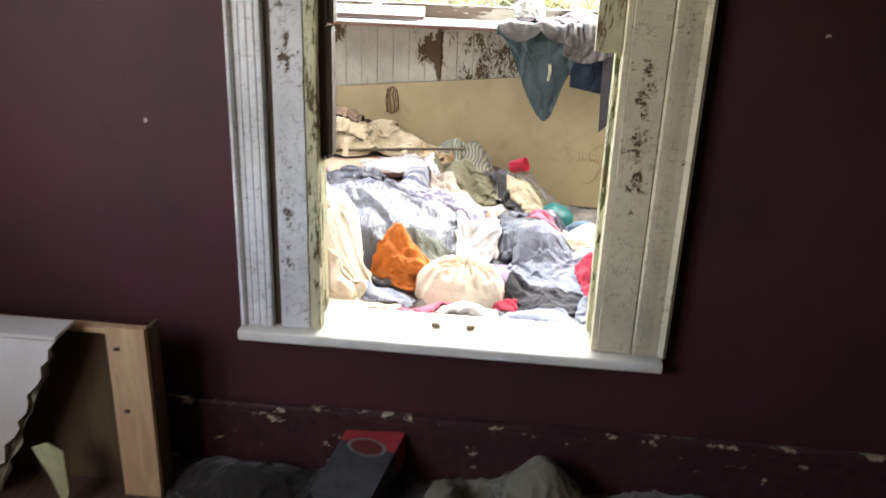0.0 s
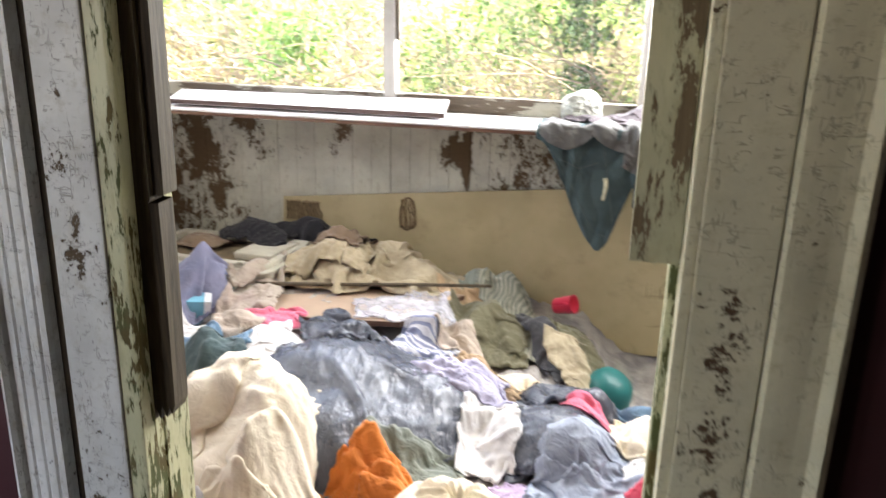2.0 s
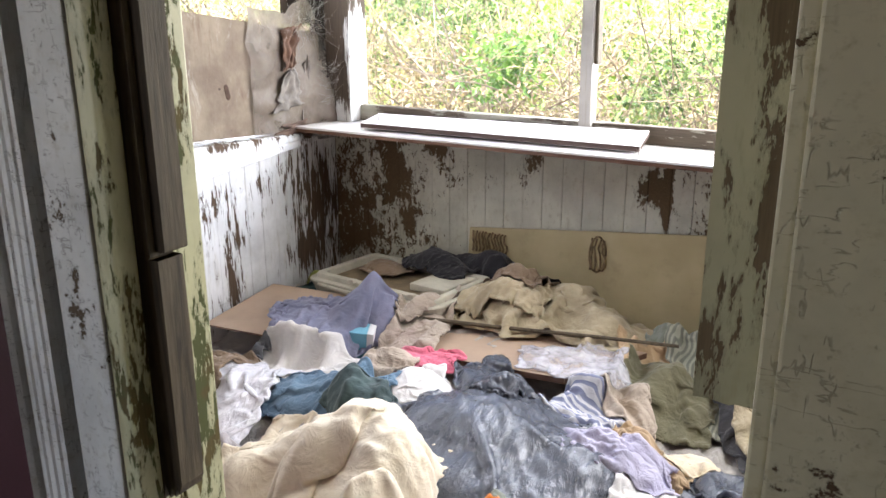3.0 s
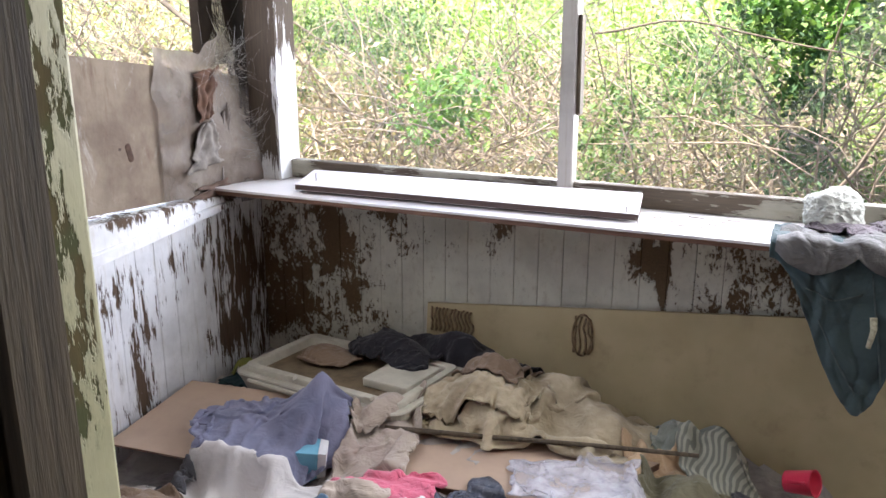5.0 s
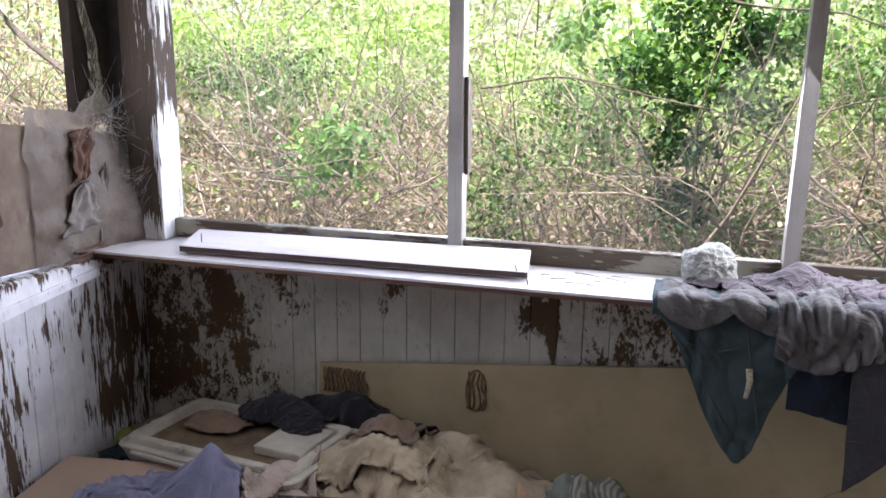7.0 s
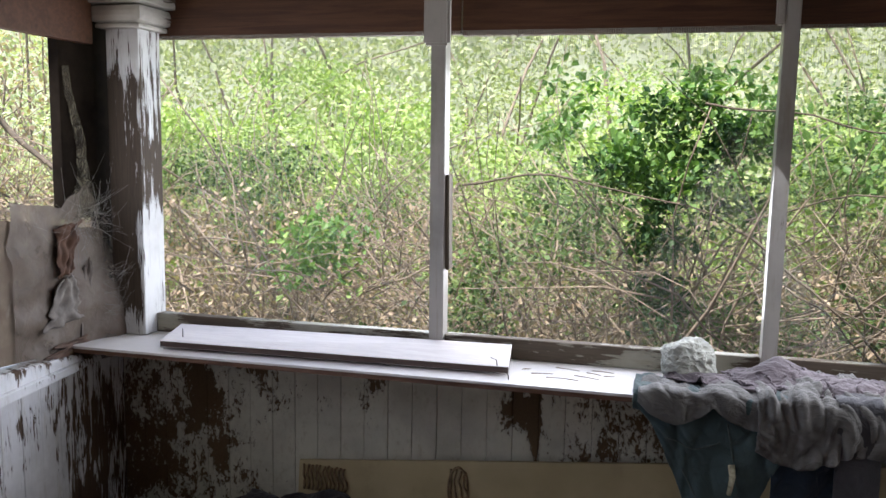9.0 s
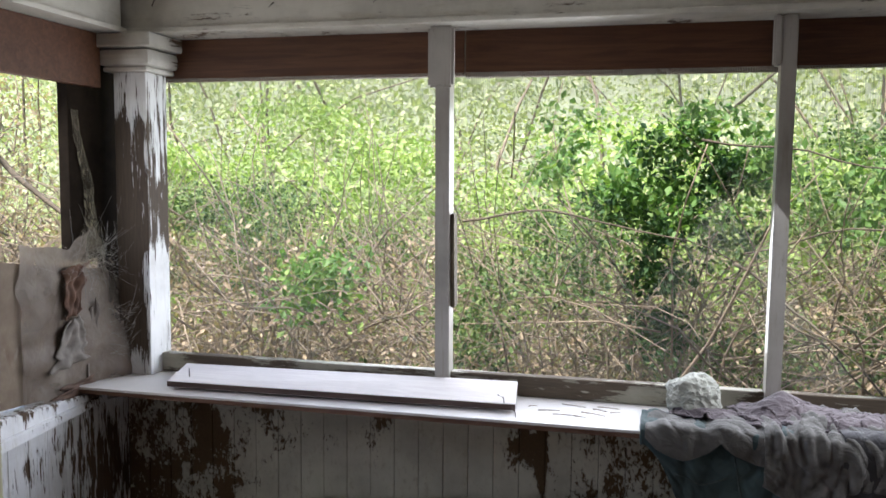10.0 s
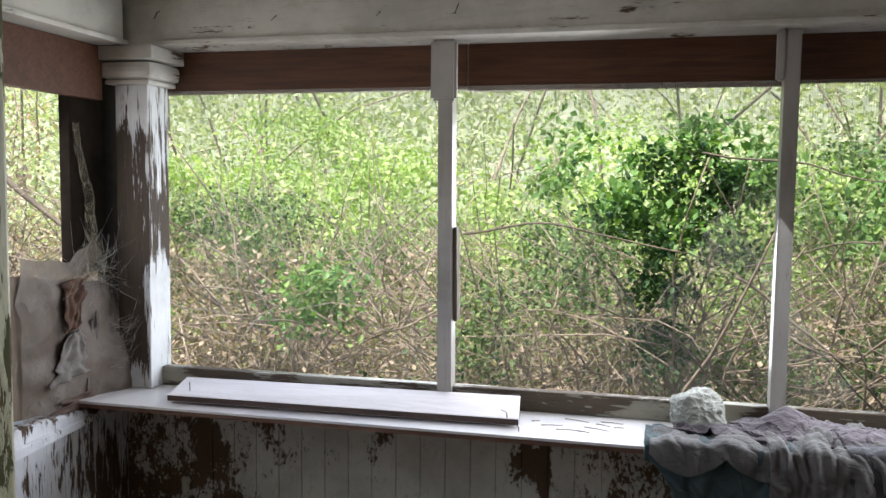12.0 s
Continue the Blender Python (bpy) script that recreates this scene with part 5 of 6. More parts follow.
def fibreboard():
    n = Nodes("stained_tan_fibreboard")
    col = n.mix(n.step(n.noise(2.2, 4, 0.6), 0.3, 0.7), (0.52, 0.44, 0.255), (0.40, 0.335, 0.185))
    col = n.mix(n.step(n.noise(9, 6, 0.7), 0.5, 0.8, 0, 0.45), col, (0.24, 0.18, 0.11))
    vein = n.step(n.math("ABSOLUTE", n.math("SUBTRACT", n.noise(2.6, 2, 0.5, warp=0.6), 0.5)), 0.0, 0.012, 1, 0)
    vein = n.math("MULTIPLY", vein, n.step(n.noise(1.7, 2), 0.5, 0.6))
    col = n.mix(n.math("MULTIPLY", vein, 0.6), col, (0.16, 0.11, 0.06))
    n.bump(n.noise(70, 4), 0.2, 0.002)
    return n.done(col, 0.55, spec=0.3)


o = part("sheet", bm, fibreboard(), board)
o.matrix_parent_inverse = binv
M["glue"] = plain_mat("dried_tan_glue", (0.30, 0.22, 0.12), 0.8, vary=0.6, scale=60)
rg = random.Random(3)


def board_y(z):
    return 4.292 + 0.06 * (z - 0.16) / (0.75 - 0.16)


for px0, px1, pz0, pz1, cnt in ((-1.19, -1.03, 0.60, 0.685, 11), (-0.685, -0.62, 0.60, 0.722, 4), (0.335, 0.475, 0.40, 0.50, 9)):
    runs = []
    for k in range(cnt):
        x = px0 + (px1 - px0) * (k + 0.5) / cnt
        pts = []
        for q in range(8):
            z = pz0 + (pz1 - pz0) * q / 7 * rg.uniform(0.93, 1.0)
            xx = x + rg.uniform(-0.003, 0.003) + 0.008 * math.sin(q * 0.9) * (0.3 + k / cnt)
            pts.append((xx, board_y(z) - 0.002, z))
        runs.append((pts, 0.0045))
    if cnt == 4:
        ring = [((px0 + px1) / 2 + 0.5 * (px1 - px0) * math.cos(a), (pz0 + pz1) / 2 + 0.56 * (pz1 - pz0) * math.sin(a)) for a in (2 * math.pi * q / 20 for q in range(21))]
        runs.append(([(x, board_y(z) - 0.003, z) for x, z in ring], 0.004))
    if cnt == 9:
        for q in range(4):
            z = pz0 + (pz1 - pz0) * (q + 0.5) / 4
            runs.append(([(px0 - 0.004, board_y(z) - 0.002, z), ((px0 + px1) / 2, board_y(z) - 0.003, z + rg.uniform(-0.01, 0.01)), (px1 + 0.004, board_y(z) - 0.002, z)], 0.0035))
    for pts, r in runs:
        bm = bmesh.new()
        tube(bm, pts, r, r * 0.85, 5)
        o = part("glue_ridge", bm, M["glue"], board, "ridge of dried tan glue", True)
        o.matrix_parent_inverse = binv

for k, (x, y) in enumerate(((-0.167, 2.144), (-0.068, 2.144))):
    bm = bmesh.new()
    bmesh.ops.create_icosphere(bm, subdivisions=2, radius=0.011)
    for v in bm.verts:
        v.co *= 1 + 0.35 * noise.noise(v.co * 90 + Vector((k, 0, 0)))
        v.co = Vector((v.co.x * 1.2 + x, v.co.y + y, 0.478 + max(0.0, v.co.z * 0.7 + 0.005)))
    tagged(part("plaster_crumb", bm, M["glue"]), "small grey plaster crumb lying on the sill", "crumb", "crumbs on the sill")

# ---- on the window shelf ----
plank = thing("loose_plank", "loose bleached plank with bent nails lying on the shelf", "plank")
bm = bmesh.new()
vs = []
for (x, y, z) in ((-1.605, 4.165, 1.094), (-0.475, 4.205, 1.090), (-0.495, 4.372, 1.118), (-1.655, 4.372, 1.104)):
    vs.append((bm.verts.new((x, y, z)), bm.verts.new((x, y, z + 0.020))))
bm.faces.new([a for a, b in vs][::-1])
ft = bm.faces.new([b for a, b in vs])
for k in range(4):
    a, b = vs[k], vs[(k + 1) % 4]
    f = bm.faces.new((a[0], b[0], b[1], a[1]))
    f.material_index = 1
bmesh.ops.bevel(bm, geom=bm.edges[:], offset=0.0015, segments=1, affect="EDGES")
part("plank_board", bm, [M["plank_top"], wood_mat("dark_plank_edge", (0.05, 0.03, 0.025), (0.11, 0.07, 0.055), (0.3, 5, 5))], plank)
M["rust"] = plain_mat("rusty_nail_iron", (0.06, 0.04, 0.03), 0.7, 0.6)
for pts in ([(-1.555, 4.22, 1.112), (-1.557, 4.222, 1.145)], [(-0.51, 4.21, 1.108), (-0.512, 4.205, 1.128), (-0.528, 4.20, 1.136)], [(-0.485, 4.20, 1.10), (-0.47, 4.17, 1.095), (-0.468, 4.165, 1.083)]):
    bm = bmesh.new()
    tube(bm, pts, 0.0018, 0.0015, 6)
    part("nail", bm, M["rust"], plank, "bent rusty nail")
ro = random.Random(9)
for k in range(9):
    x, y, a, l = ro.uniform(-0.45, -0.1), ro.uniform(4.2, 4.37), ro.uniform(-0.5, 0.5), ro.uniform(0.02, 0.08)
    bm = bmesh.new()
    tube(bm, [(x, y, 1.0855), (x + l * 0.5, y + l * a * 0.5, 1.0865), (x + l, y + l * a, 1.0855)], 0.0016, 0.001, 5)
    tagged(part("twig", bm, M["twig"]), "thin dry twig lying on the shelf", "twig", "twigs on the shelf")


def crumple(name, label, mat, c, r, seed, category, squash=(1, 1, 0.8)):
    bm = bmesh.new()
    bmesh.ops.create_icosphere(bm, subdivisions=5, radius=1.0)
    for v in bm.verts:
        p = v.co.copy()
        k = 1 + 0.22 * noise.noise(p * 1.6 + Vector((seed, 0, 0))) - 0.16 * abs(noise.noise(p * 3.1 + Vector((0, seed, 0)))) - 0.09 * abs(noise.noise(p * 7 + Vector((0, 0, seed))))
        q = p * k * r
        v.co = Vector((c[0] + q.x * squash[0], c[1] + q.y * squash[1], max(c[2] - r * 0.62, c[2] + q.z * squash[2])))
    return tagged(part(name, bm, mat), label, category)


crumple("crumpled_paper", "crumpled ball of greyish white paper on the shelf", plain_mat("grey_white_paper", (0.42, 0.43, 0.38), 0.8, vary=0.3, scale=30), (0.030, 4.315, 1.140), 0.084, 3, "paper", (1.05, 0.9, 0.85))


def drape(name, label, mat, x0, x1, back, zlow, seed, fold=0.018, freq=9, n=84, m=64, lean=0.0, yfront=4.105, category="clothing", lift=0.0):
    """A cloth laid on the shelf from y = back to its edge, then hanging down to zlow(u)."""
    bm = bmesh.new()
    vs = {}
    flat = back - 4.125
    for i in range(n + 1):
        u = i / n
        low = zlow(u)
        for j in range(m + 1):
            s = j / m * (flat + 0.02 + 1.09 - low)
            xa = x0 + (x1 - x0) * u
            w = fold * (billow(xa, s, seed, 1.57, freq, 0.25) + 0.5 * billow(xa, s, seed + 3, 1.2, freq * 2, 0.4))
            wig = 0.012 * noise.noise((xa * 8, s * 4, seed))
            if s < flat:
                p = (xa + wig, back - s, 1.088 + lift + w * 1.1 + 0.01 * noise.noise((xa * 9, s * 9, seed)))
            else:
                h = s - flat
                c = min(1.0, h / 0.05)
                p = (xa + wig + lean * h, yfront + 0.02 - 0.02 * math.sin(c * 1.57) - w - lift * 0.7, 1.088 + (lift + w) * (1 - c) - max(0.0, h - 0.015))
            vs[i, j] = bm.verts.new(p)
    for i in range(n):
        for j in range(m):
            bm.faces.new((vs[i, j], vs[i, j + 1], vs[i + 1, j + 1], vs[i + 1, j]))
    ob = part(name, bm, mat, smooth=True)
    so = ob.modifiers.new("thick", "SOLIDIFY")
    so.thickness, so.offset = 0.004, -1.0
    return tagged(ob, label, category)


def jeans_low(u):
    # the leg narrows to a tip, then rises towards its other seam
    return 1.06 - 0.40 * smooth(0.0, 0.60, u) if u < 0.62 else 0.665 + 0.30 * smooth(0.62, 1.0, u)


jeans = drape("draped_jeans", "worn blue-green jeans draped over the shelf edge", C["jeans"], -0.115, 0.285, 4.30, jeans_low, 5.0, 0.026, 13, lean=0.02)
jm = jeans.data
tree = BVHTree.FromPolygons([v.co for v in jm.vertices], [p.vertices for p in jm.polygons])
M["stitch"] = plain_mat("faded_denim_seam", (0.085, 0.115, 0.112), 0.9, vary=0.4, scale=60)
for line in (((0.13, 1.04), (0.165, 0.86), (0.19, 0.72)), ((-0.02, 0.985), (0.05, 0.955), (0.125, 0.985)), ((0.02, 0.90), (0.09, 0.77), (0.135, 0.70)), ((0.135, 0.715), (0.175, 0.70), (0.215, 0.725))):
    pts = []
    for (xa, za), (xb, zb) in zip(line, line[1:]):
        for q in range(8):
            x, z = xa + (xb - xa) * q / 8, za + (zb - za) * q / 8
            hit = tree.ray_cast(Vector((x, 3.6, z)), Vector((0, 1, 0)))[0]
            if hit:
                pts.append((hit.x, hit.y - 0.001, hit.z))
    if len(pts) > 3:
        bm = bmesh.new()
        tube(bm, pts, 0.0025, 0.0025, 6)
        part("seam", bm, M["stitch"], jeans, "raised faded seam", True)
bm = bmesh.new()
tube(bm, [(0.145, 4.078, 0.93), (0.149, 4.072, 0.90), (0.146, 4.072, 0.875), (0.142, 4.074, 0.85)], 0.009, 0.006, 8)
o = part("torn_patch", bm, plain_mat("frayed_pale_thread", (0.55, 0.52, 0.36), 0.9, vary=0.6, scale=90), jeans, "pale frayed hole", True)
drape("grey_jacket", "faded grey jacket draped over the shelf and jeans", C["jacket_grey"], 0.20, 0.72, 4.37, lambda u: 0.985 - 0.03 * math.sin(u * 9) - 0.04 * u, 7.5, 0.036, 26, n=110, lift=0.014, yfront=4.09)
drape("navy_trousers", "dark navy trouser leg hanging behind the grey jacket", C["navy"], 0.25, 0.42, 4.30, lambda u: 0.83 - 0.03 * u, 4.4, 0.020, 12, lift=0.004, yfront=4.108)
drape("pale_collar", "pale grey shirt collar lying over the jeans on the shelf", C["jacket_grey"], -0.10, 0.34, 4.24, lambda u: 1.078 - 0.045 * abs(math.sin(u * 7)), 9.1, 0.024, 14, lift=0.008, yfront=4.097)
drape("black_sleeve", "black sleeve hanging from the shelf", C["darkgrey"], 0.40, 0.50, 4.22, lambda u: 0.62 + 0.1 * u, 3.3, 0.014, 8, lift=0.03, yfront=4.10)
G("dark_lilac_shirt", "dull mauve shirt crumpled on top of the shelf", C["mauve"], 0.38, 4.26, 0.44, 0.20, 0.03, -10, 91, 0.05, 20, 10, 0.028, 0.016, 66, floor=lambda x, y: 1.10, peak=(0.27, 4.30, 0.045, 0.09), slack=1.38, stiff=0.12)
G("mauve_sleeve", "dull mauve sleeve twisted on the shelf", C["mauve"], 0.12, 4.24, 0.30, 0.10, 0.02, -14, 92, 0.05, 14, 0, 0.0, 0.01, floor=lambda x, y: 1.105, slack=1.5)

# ---- dusty film and cobwebs on the side panel ----


def film_mat():
    n = Nodes("dusty_plastic_film")
    col = n.mix(n.step(n.noise(6, 5, 0.65), 0.3, 0.7), (0.215, 0.178, 0.142), (0.135, 0.102, 0.078))
    col = n.mix(n.step(n.noise(14, 5), 0.55, 0.75, 0, 0.5), col, (0.16, 0.09, 0.06))
    n.link(n.step(n.noise(5, 4), 0.25, 0.6, 0.35, 0.9), n.bsdf.inputs["Alpha"])
    n.bump(n.noise(30, 5, 0.6, warp=1.0), 0.7, 0.008)
    return n.done(col, 0.5, spec=0.4)


bm = bmesh.new()
vs = {}
for i in range(61):
    for j in range(71):
        u, v = i / 60, j / 70
        y = 3.90 + 0.46 * u
        edge = 1.495 + 0.07 * (1 - u) + 0.02 * noise.noise((u * 4, 1, 1)) + 0.10 * smooth(0.48, 0.62, u) * smooth(0.92, 0.78, u) * (0.7 + 0.6 * noise.noise((u * 9, 2, 2)))
        z = 1.015 + (edge - 1.015) * v
        x = -1.925 + 0.075 * smooth(1.5, 1.15, z) * smooth(0.4, 1.0, u) + 0.014 * billow(y, z, 3.0, 1.2, 6, 0.4) + 0.012 * noise.noise((y * 14, z * 14, 2))
        vs[i, j] = bm.verts.new((x, y + 0.02 * noise.noise((u * 3, v * 6, 5)), z))
for i in range(60):
    for j in range(70):
        bm.faces.new((vs[i, j], vs[i + 1, j], vs[i + 1, j + 1], vs[i, j + 1]))
tagged(part("plastic_film", bm, film_mat(), smooth=True), "dusty torn plastic film hanging over the side panel", "plastic sheet")
bm = bmesh.new()
loops(bm, [(0.024, 0.060, 0.0, 0.0118), (0.018, 0.050, 0.0015, 0.0088)])
o = part("knot", bm, plain_mat("red_brown_knot", (0.085, 0.05, 0.035), 0.95, vary=0.6, scale=40), panel, "red-brown knot hole")
o.matrix_world = pose(-1.935, 3.78, 1.255, 90, 0, 90) @ Matrix.Rotation(0.25, 4, "Z")
STRIPS = ((4.10, 1.235, 0.11, 0.15, 0.9, (0.24, 0.215, 0.19), "whitish"), (4.20, 1.22, 0.035, 0.24, 0.3, (0.22, 0.19, 0.165), "dusty pale"), (4.115, 1.40, 0.075, 0.16, -0.6, (0.13, 0.068, 0.042), "rust-brown"), (4.17, 1.07, 0.26, 0.07, 0.2, (0.15, 0.095, 0.07), "brown"))
for k, (y, z, w, h, taper, colr, word) in enumerate(STRIPS):
    bm = bmesh.new()
    grid = {}
    for i in range(21):
        for j in range(21):
            u, v = i / 20 - 0.5, j / 20 - 0.5
            rag = 0.5 * noise.noise((v * 5, k, 5)) + 0.25 * noise.noise((v * 17, k, 8))
            grid[i, j] = bm.verts.new((-1.902 + 0.016 * noise.noise((u * 4, v * 4, k)) + 0.012 * u, y + w * u * (1 - taper * v + rag) + 0.02 * v, z + h * v * (1 + 0.25 * noise.noise((u * 6, 3, k + 2))) + 0.02 * u))
    for i in range(20):
        for j in range(20):
            bm.faces.new((grid[i, j], grid[i + 1, j], grid[i + 1, j + 1], grid[i, j + 1]))
    tagged(part("torn_paper", bm, plain_mat("torn_%s_paper" % word, colr, 0.8, vary=0.5, scale=25), smooth=True), "torn %s paper strip caught in the film" % word, "paper", "torn paper strips").modifiers.new("thick", "SOLIDIFY").thickness = 0.002


def web_sheet_mat():
    n = Nodes("dense_dusty_web")
    col = n.mix(n.step(n.noise(9, 5), 0.3, 0.7), (0.26, 0.24, 0.17), (0.14, 0.12, 0.09))
    thread = n.noise(70, 4, 0.7, n.scaled((1, 1.6, 0.5)), 1.5)
    n.link(n.step(thread, 0.36, 0.62, 0.12, 0.7), n.bsdf.inputs["Alpha"])
    n.bump(thread, 0.6, 0.004)
    return n.done(col, 0.9, spec=0.1)


# funnel of dense web that climbs the jamb
bm = bmesh.new()
vs = {}
for i in range(25):
    for j in range(49):
        u, v = i / 24, j / 48
        z = 1.485 + 0.50 * v
        lo = 4.150 + 0.075 * smooth(0.0, 0.3, v) - 0.055 * smooth(0.4, 1.0, v) + 0.010 * noise.noise((v * 9, 1, 4))
        hi = 4.350 - 0.075 * smooth(0.0, 0.35, v) - 0.070 * smooth(0.4, 1.0, v) + 0.008 * noise.noise((v * 8, 2, 6))
        x = -1.938 + 0.03 * (1 - v) * math.sin(math.pi * u) + 0.006 * noise.noise((u * 6, v * 9, 7))
        vs[i, j] = bm.verts.new((x, lo + (hi - lo) * u, z))
for i in range(24):
    for j in range(48):
        bm.faces.new((vs[i, j], vs[i + 1, j], vs[i + 1, j + 1], vs[i, j + 1]))
tagged(part("web_funnel", bm, web_sheet_mat(), smooth=True), "dense dusty web climbing the dark jamb", "cobweb")
M["web"] = plain_mat("grey_cobweb", (0.34, 0.32, 0.29), 0.9)
rc = random.Random(12)
bm = bmesh.new()
for _ in range(80):
    a = Vector((-1.90 + rc.uniform(-0.02, 0.06), rc.gauss(4.20, 0.07), rc.gauss(1.49, 0.035)))
    b = a + Vector((rc.uniform(-0.01, 0.05), rc.gauss(0.05, 0.10), rc.gauss(0.02, 0.07)))
    mid = (a + b) / 2 - Vector((0, 0, rc.uniform(0, 0.02)))
    tube(bm, [a, mid, b], 0.0004, 0.0003, 3)
for _ in range(40):
    a = Vector((-1.86, rc.uniform(4.22, 4.34), rc.uniform(1.16, 1.34)))
    tube(bm, [a, a + Vector((0.03, 0.03, rc.gauss(0, 0.02))), a + Vector((rc.uniform(0.03, 0.08), rc.uniform(0.02, 0.10), rc.gauss(0, 0.05)))], 0.0006, 0.0004, 3)
tagged(part("cobweb", bm, M["web"]), "dusty grey cobweb threads between panel and post", "cobweb", kind="stuff")
# nails in the beam
for x, z, l in ((-1.72, 2.36, 0.03), (-0.70, 2.345, 0.035), (-1.30, 2.33, 0.02), (-0.95, 2.33, 0.018)):
    bm = bmesh.new()
    tube(bm, [(x, 4.336, z), (x + 0.004, 4.315, z - 0.008), (x - 0.006, 4.312, z - l)], 0.0022, 0.0016, 6)
    tagged(part("beam_nail", bm, M["rust"]), "bent rusty nail in the white beam", "nail", "nails in the beam")

# ---- in the plum room ----
M["white_board"] = plain_mat("soiled_white_laminate", (0.62, 0.60, 0.55), 0.45, vary=0.15, scale=4)
M["raw_board"] = wood_mat("pale_brown_box_wood", (0.40, 0.26, 0.14), (0.52, 0.36, 0.20), (4, 4, 0.4), 7)
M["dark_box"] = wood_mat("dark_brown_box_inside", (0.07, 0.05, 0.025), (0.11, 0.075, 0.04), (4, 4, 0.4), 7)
M["card_torn"] = plain_mat("torn_grey_card", (0.34, 0.31, 0.22), 0.95, vary=0.5, scale=30)
drawer = thing("broken_cabinet", "broken cabinet with pale wood upright and torn white front", "cabinet", (-1.1, 1.9, 0))
dinv = Matrix.Translation((1.1, -1.9, 0))
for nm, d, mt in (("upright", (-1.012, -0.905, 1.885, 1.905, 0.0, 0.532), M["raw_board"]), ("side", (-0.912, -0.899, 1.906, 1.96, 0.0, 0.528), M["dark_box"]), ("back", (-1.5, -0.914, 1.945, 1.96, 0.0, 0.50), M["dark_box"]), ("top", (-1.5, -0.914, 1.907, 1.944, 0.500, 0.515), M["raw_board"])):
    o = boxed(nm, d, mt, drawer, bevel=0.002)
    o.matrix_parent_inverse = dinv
for x, z in ((-0.985, 0.47), (-0.975, 0.28)):
    bm = bmesh.new()
    box(bm, x - 0.008, x + 0.008, 1.881, 1.888, z - 0.005, z + 0.005, 0.002)
    o = part("bolt_hole", bm, M["rust"], drawer)
    o.matrix_parent_inverse = dinv
rw = random.Random(21)
bm = bmesh.new()
fr, bk = [], []
outline = [(-1.60, 0.53), (-1.10, 0.525)]
k = 16
for i in range(1, k + 1):
    t = i / k
    outline.append((-1.10 - 0.24 * t + rw.uniform(-0.012, 0.012), 0.525 - 0.44 * t + rw.uniform(-0.006, 0.006)))
outline += [(-1.40, 0.0), (-1.60, 0.0)]
for y, lst in ((1.80, fr), (1.816, bk)):
    lst += [bm.verts.new((x, y, z)) for x, z in outline]
bm.faces.new(fr)
bm.faces.new(bk[::-1])
for i in range(len(outline)):
    j = (i + 1) % len(outline)
    f = bm.faces.new((fr[i], bk[i], bk[j], fr[j]))
    f.material_index = 1
o = part("torn_front", bm, [M["white_board"], M["card_torn"]], drawer, "soiled white front torn along its edge")
o.matrix_parent_inverse = dinv
bm = bmesh.new()
vs = {}
for i in range(13):
    for j in range(25):
        t = j / 24
        xa = -1.12 - 0.23 * t + rw.uniform(-0.004, 0.004)
        x = xa - 0.045 + 0.075 * i / 12 * (0.7 + 0.5 * noise.noise((t * 5, 0, 1)))
        vs[i, j] = bm.verts.new((x, 1.822 + 0.03 * noise.noise((i * 0.4, t * 6, 3)), 0.48 - 0.46 * t))
for i in range(12):
    for j in range(24):
        bm.faces.new((vs[i, j], vs[i + 1, j], vs[i + 1, j + 1], vs[i, j + 1]))
o = part("torn_backing", bm, M["card_torn"], drawer, "torn grey cardboard backing", True)
o.matrix_parent_inverse = dinv
bm = bmesh.new()
box(bm, -1.60, -1.10, 1.80, 1.90, 0.527, 0.537, 0.003)
o = part("edge_strip", bm, M["white_board"], drawer)
o.matrix_parent_inverse = dinv
bm = bmesh.new()
pv = [bm.verts.new(p) for p in ((-1.205, 1.79, 0.205), (-1.150, 1.775, 0.235), (-1.115, 1.785, 0.205), (-1.125, 1.80, 0.06), (-1.15, 1.81, 0.0), (-1.17, 1.80, 0.10))]
bm.faces.new((pv[0], pv[1], pv[5]))
bm.faces.new((pv[1], pv[2], pv[3], pv[5]))
bm.faces.new((pv[5], pv[3], pv[4]))
o = tagged(part("yellow_paper", bm, plain_mat("yellow_green_paper", (0.50, 0.52, 0.30), 0.8)), "folded yellow-green paper leaning by the cabinet", "paper")
o.modifiers.new("thick", "SOLIDIFY").thickness = 0.002

carton = thing("shoe_carton", "black and red carton with an oval emblem on the floor", "carton")
bm = bmesh.new()
box(bm, -0.085, 0.085, -0.14, 0.14, 0, 0.09, 0.003)
part("carton_body", bm, plain_mat("charcoal_card", (0.05, 0.052, 0.055), 0.5, vary=0.5, scale=20), carton)
bm = bmesh.new()
box(bm, -0.0855, 0.0855, 0.05, 0.1405, 0.0, 0.0906, 0.002)
part("red_band", bm, plain_mat("red_card", (0.30, 0.03, 0.035), 0.5), carton, "red printed band")
for rr, mt, z in ((1.0, plain_mat("pale_card", (0.30, 0.30, 0.28), 0.6), 0.0912), (0.8, plain_mat("dull_red_card", (0.20, 0.04, 0.04), 0.6), 0.0918)):
    bm = bmesh.new()
    cs = [bm.verts.new((0.06 * rr * math.cos(a), 0.045 + 0.032 * rr * math.sin(a), z)) for a in (2 * math.pi * k / 32 for k in range(32))]
    f = bm.faces.new(cs)
    bmesh.ops.solidify(bm, geom=[f], thickness=0.0006)
    part("emblem", bm, mt, carton, "plain oval emblem")
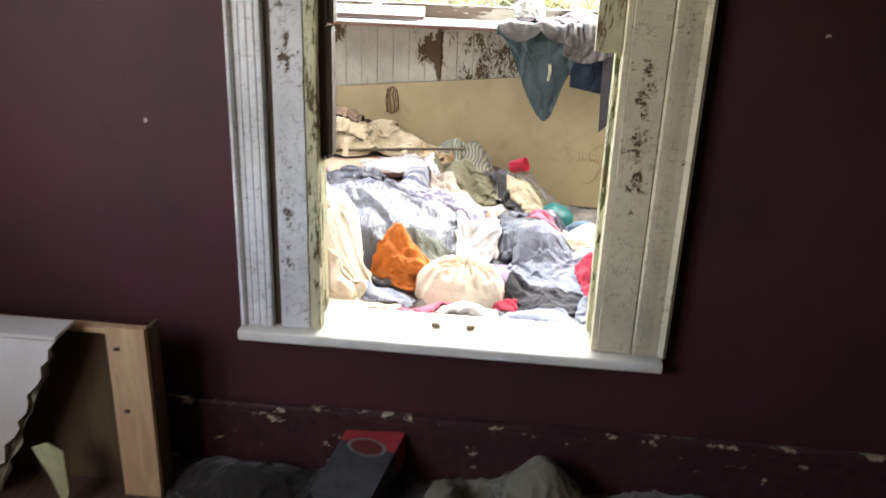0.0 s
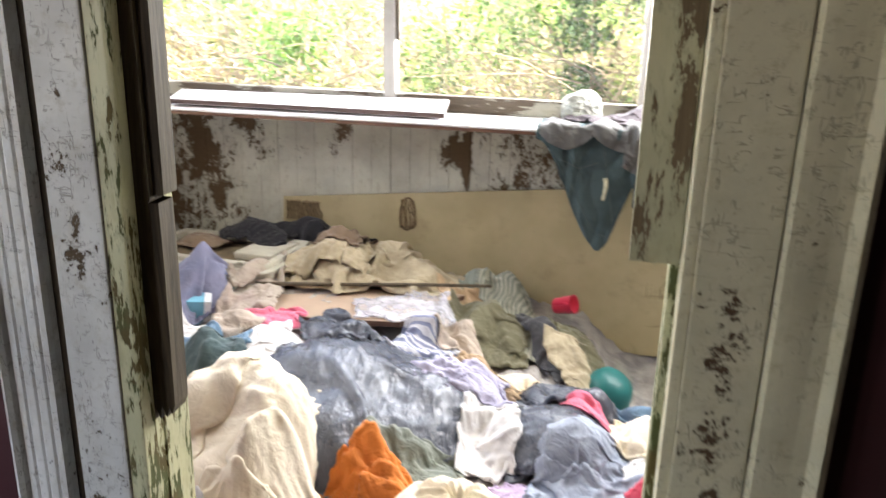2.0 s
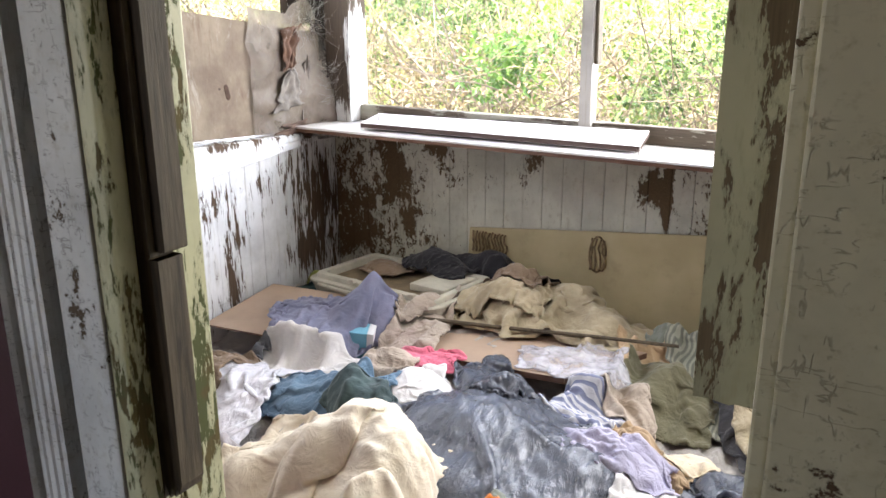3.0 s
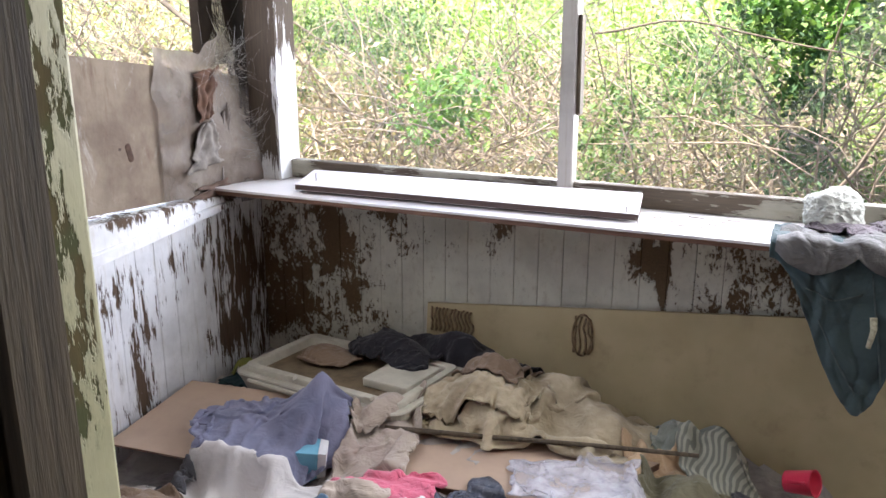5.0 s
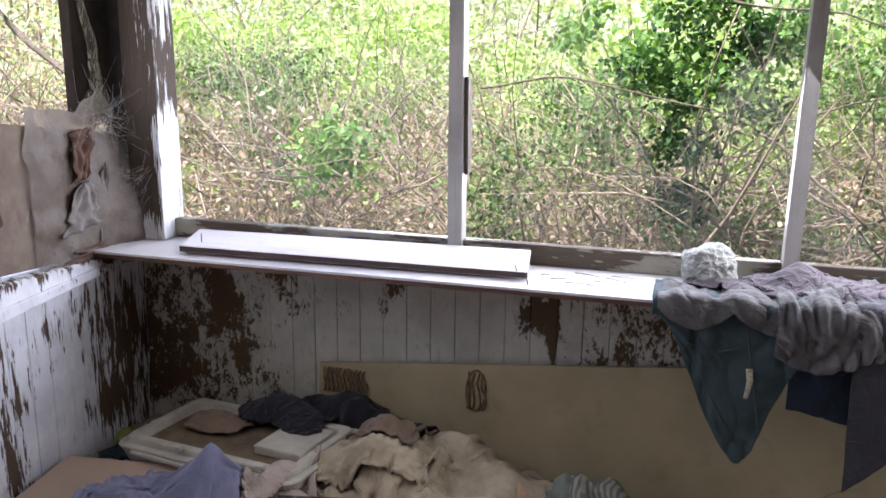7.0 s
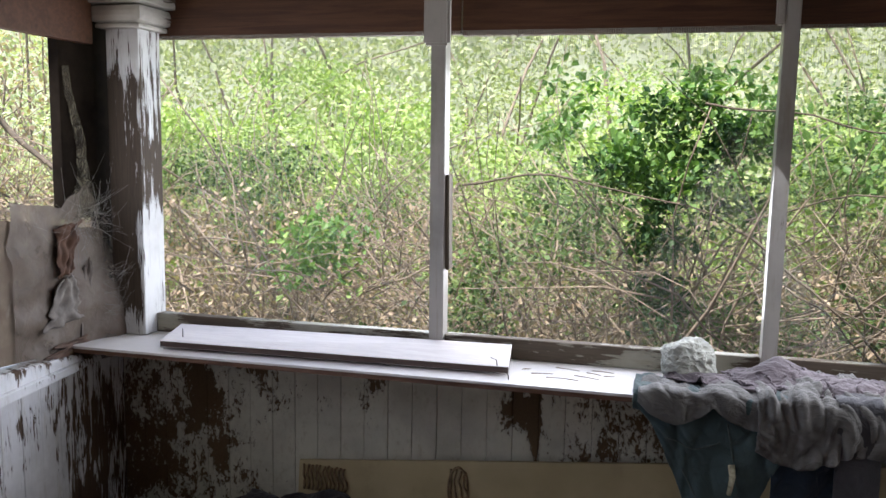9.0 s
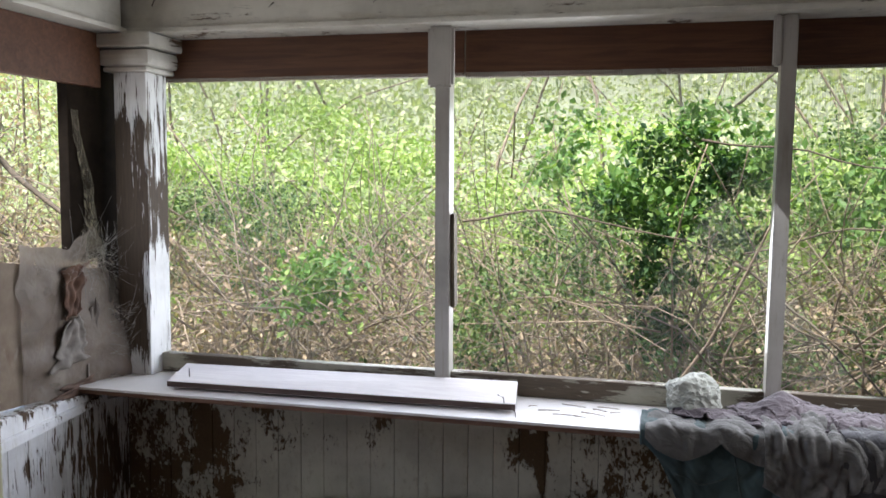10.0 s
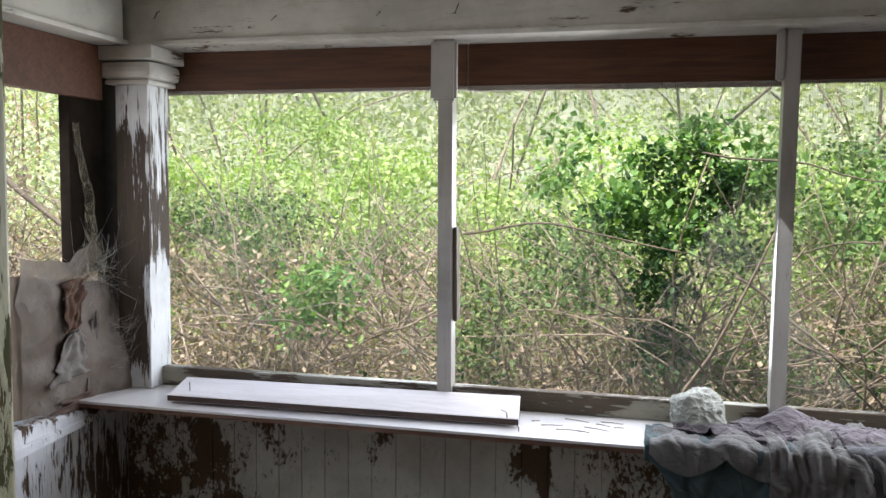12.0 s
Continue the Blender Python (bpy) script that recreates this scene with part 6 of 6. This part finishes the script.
carton.matrix_world = pose(-0.345, 1.99, 0.045, 14, 0, -14)
def flat(x, y):
    return 0.0


G("dark_olive_blanket", "dark olive blanket crumpled on the room floor", C["room_olive"], 0.10, 1.95, 0.54, 0.30, 0.15, -6, 101, 0.10, 14, 60, 0.0, 0.014, 72, floor=flat, slack=1.55, stiff=0.12, lump=0.7)
G("black_plastic_bag", "black plastic bag flattened on the room floor", C["room_dark"], -0.68, 1.96, 0.42, 0.22, 0.10, 0, 102, 0.04, 8, 30, 0.0, 0.02, floor=flat)
G("brown_rag", "brown rag on the room floor", C["room_olive"], 0.50, 1.97, 0.40, 0.22, 0.10, 0, 103, 0.04, 9, 20, 0.0, floor=flat)
G("dark_cloth", "dark cloth under the carton on the floor", C["room_dark"], -0.34, 1.95, 0.5, 0.26, 0.045, 0, 104, 0.03, 9, 20, 0.0, floor=flat)

# ---- boards of the low porch walls ----
def board_mesh(w, h, vertical_to):
    bm = bmesh.new()
    if vertical_to == "y":
        vs = box(bm, -w / 2 + 0.0006, w / 2 - 0.0006, 0.0, 0.014, 0, h)
    else:
        vs = box(bm, -0.014, 0.0, -w / 2 + 0.0006, w / 2 - 0.0006, 0, h)
    bmesh.ops.bevel(bm, geom=bm.edges[:], offset=0.0014, segments=1, affect="EDGES")
    me = bpy.data.meshes.new("board")
    bmesh.ops.recalc_face_normals(bm, faces=bm.faces)
    bm.to_mesh(me)
    bm.free()
    return me


rb = random.Random(5)
for wallob, mat, along, a0, a1, h in ((wall_far, M["far_boards"], "x", -1.90, 2.05, 1.058), (wall_left, M["left_boards"], "y", 4.385, WY1, 1.020)):
    me = board_mesh(0.083, h, "y" if along == "x" else "x")
    me.materials.append(mat)
    for i in range(int(abs(a1 - a0) / 0.083)):
        p = (a0 + 0.0415 + 0.083 * i) if along == "x" else (a0 - 0.0415 - 0.083 * i)
        o = new("board", me)
        o.parent = wallob
        off = rb.uniform(-0.0015, 0.0015)
        o.location = (p, PY1 + off, 0.0) if along == "x" else (PX0 + off, p, 0.0)
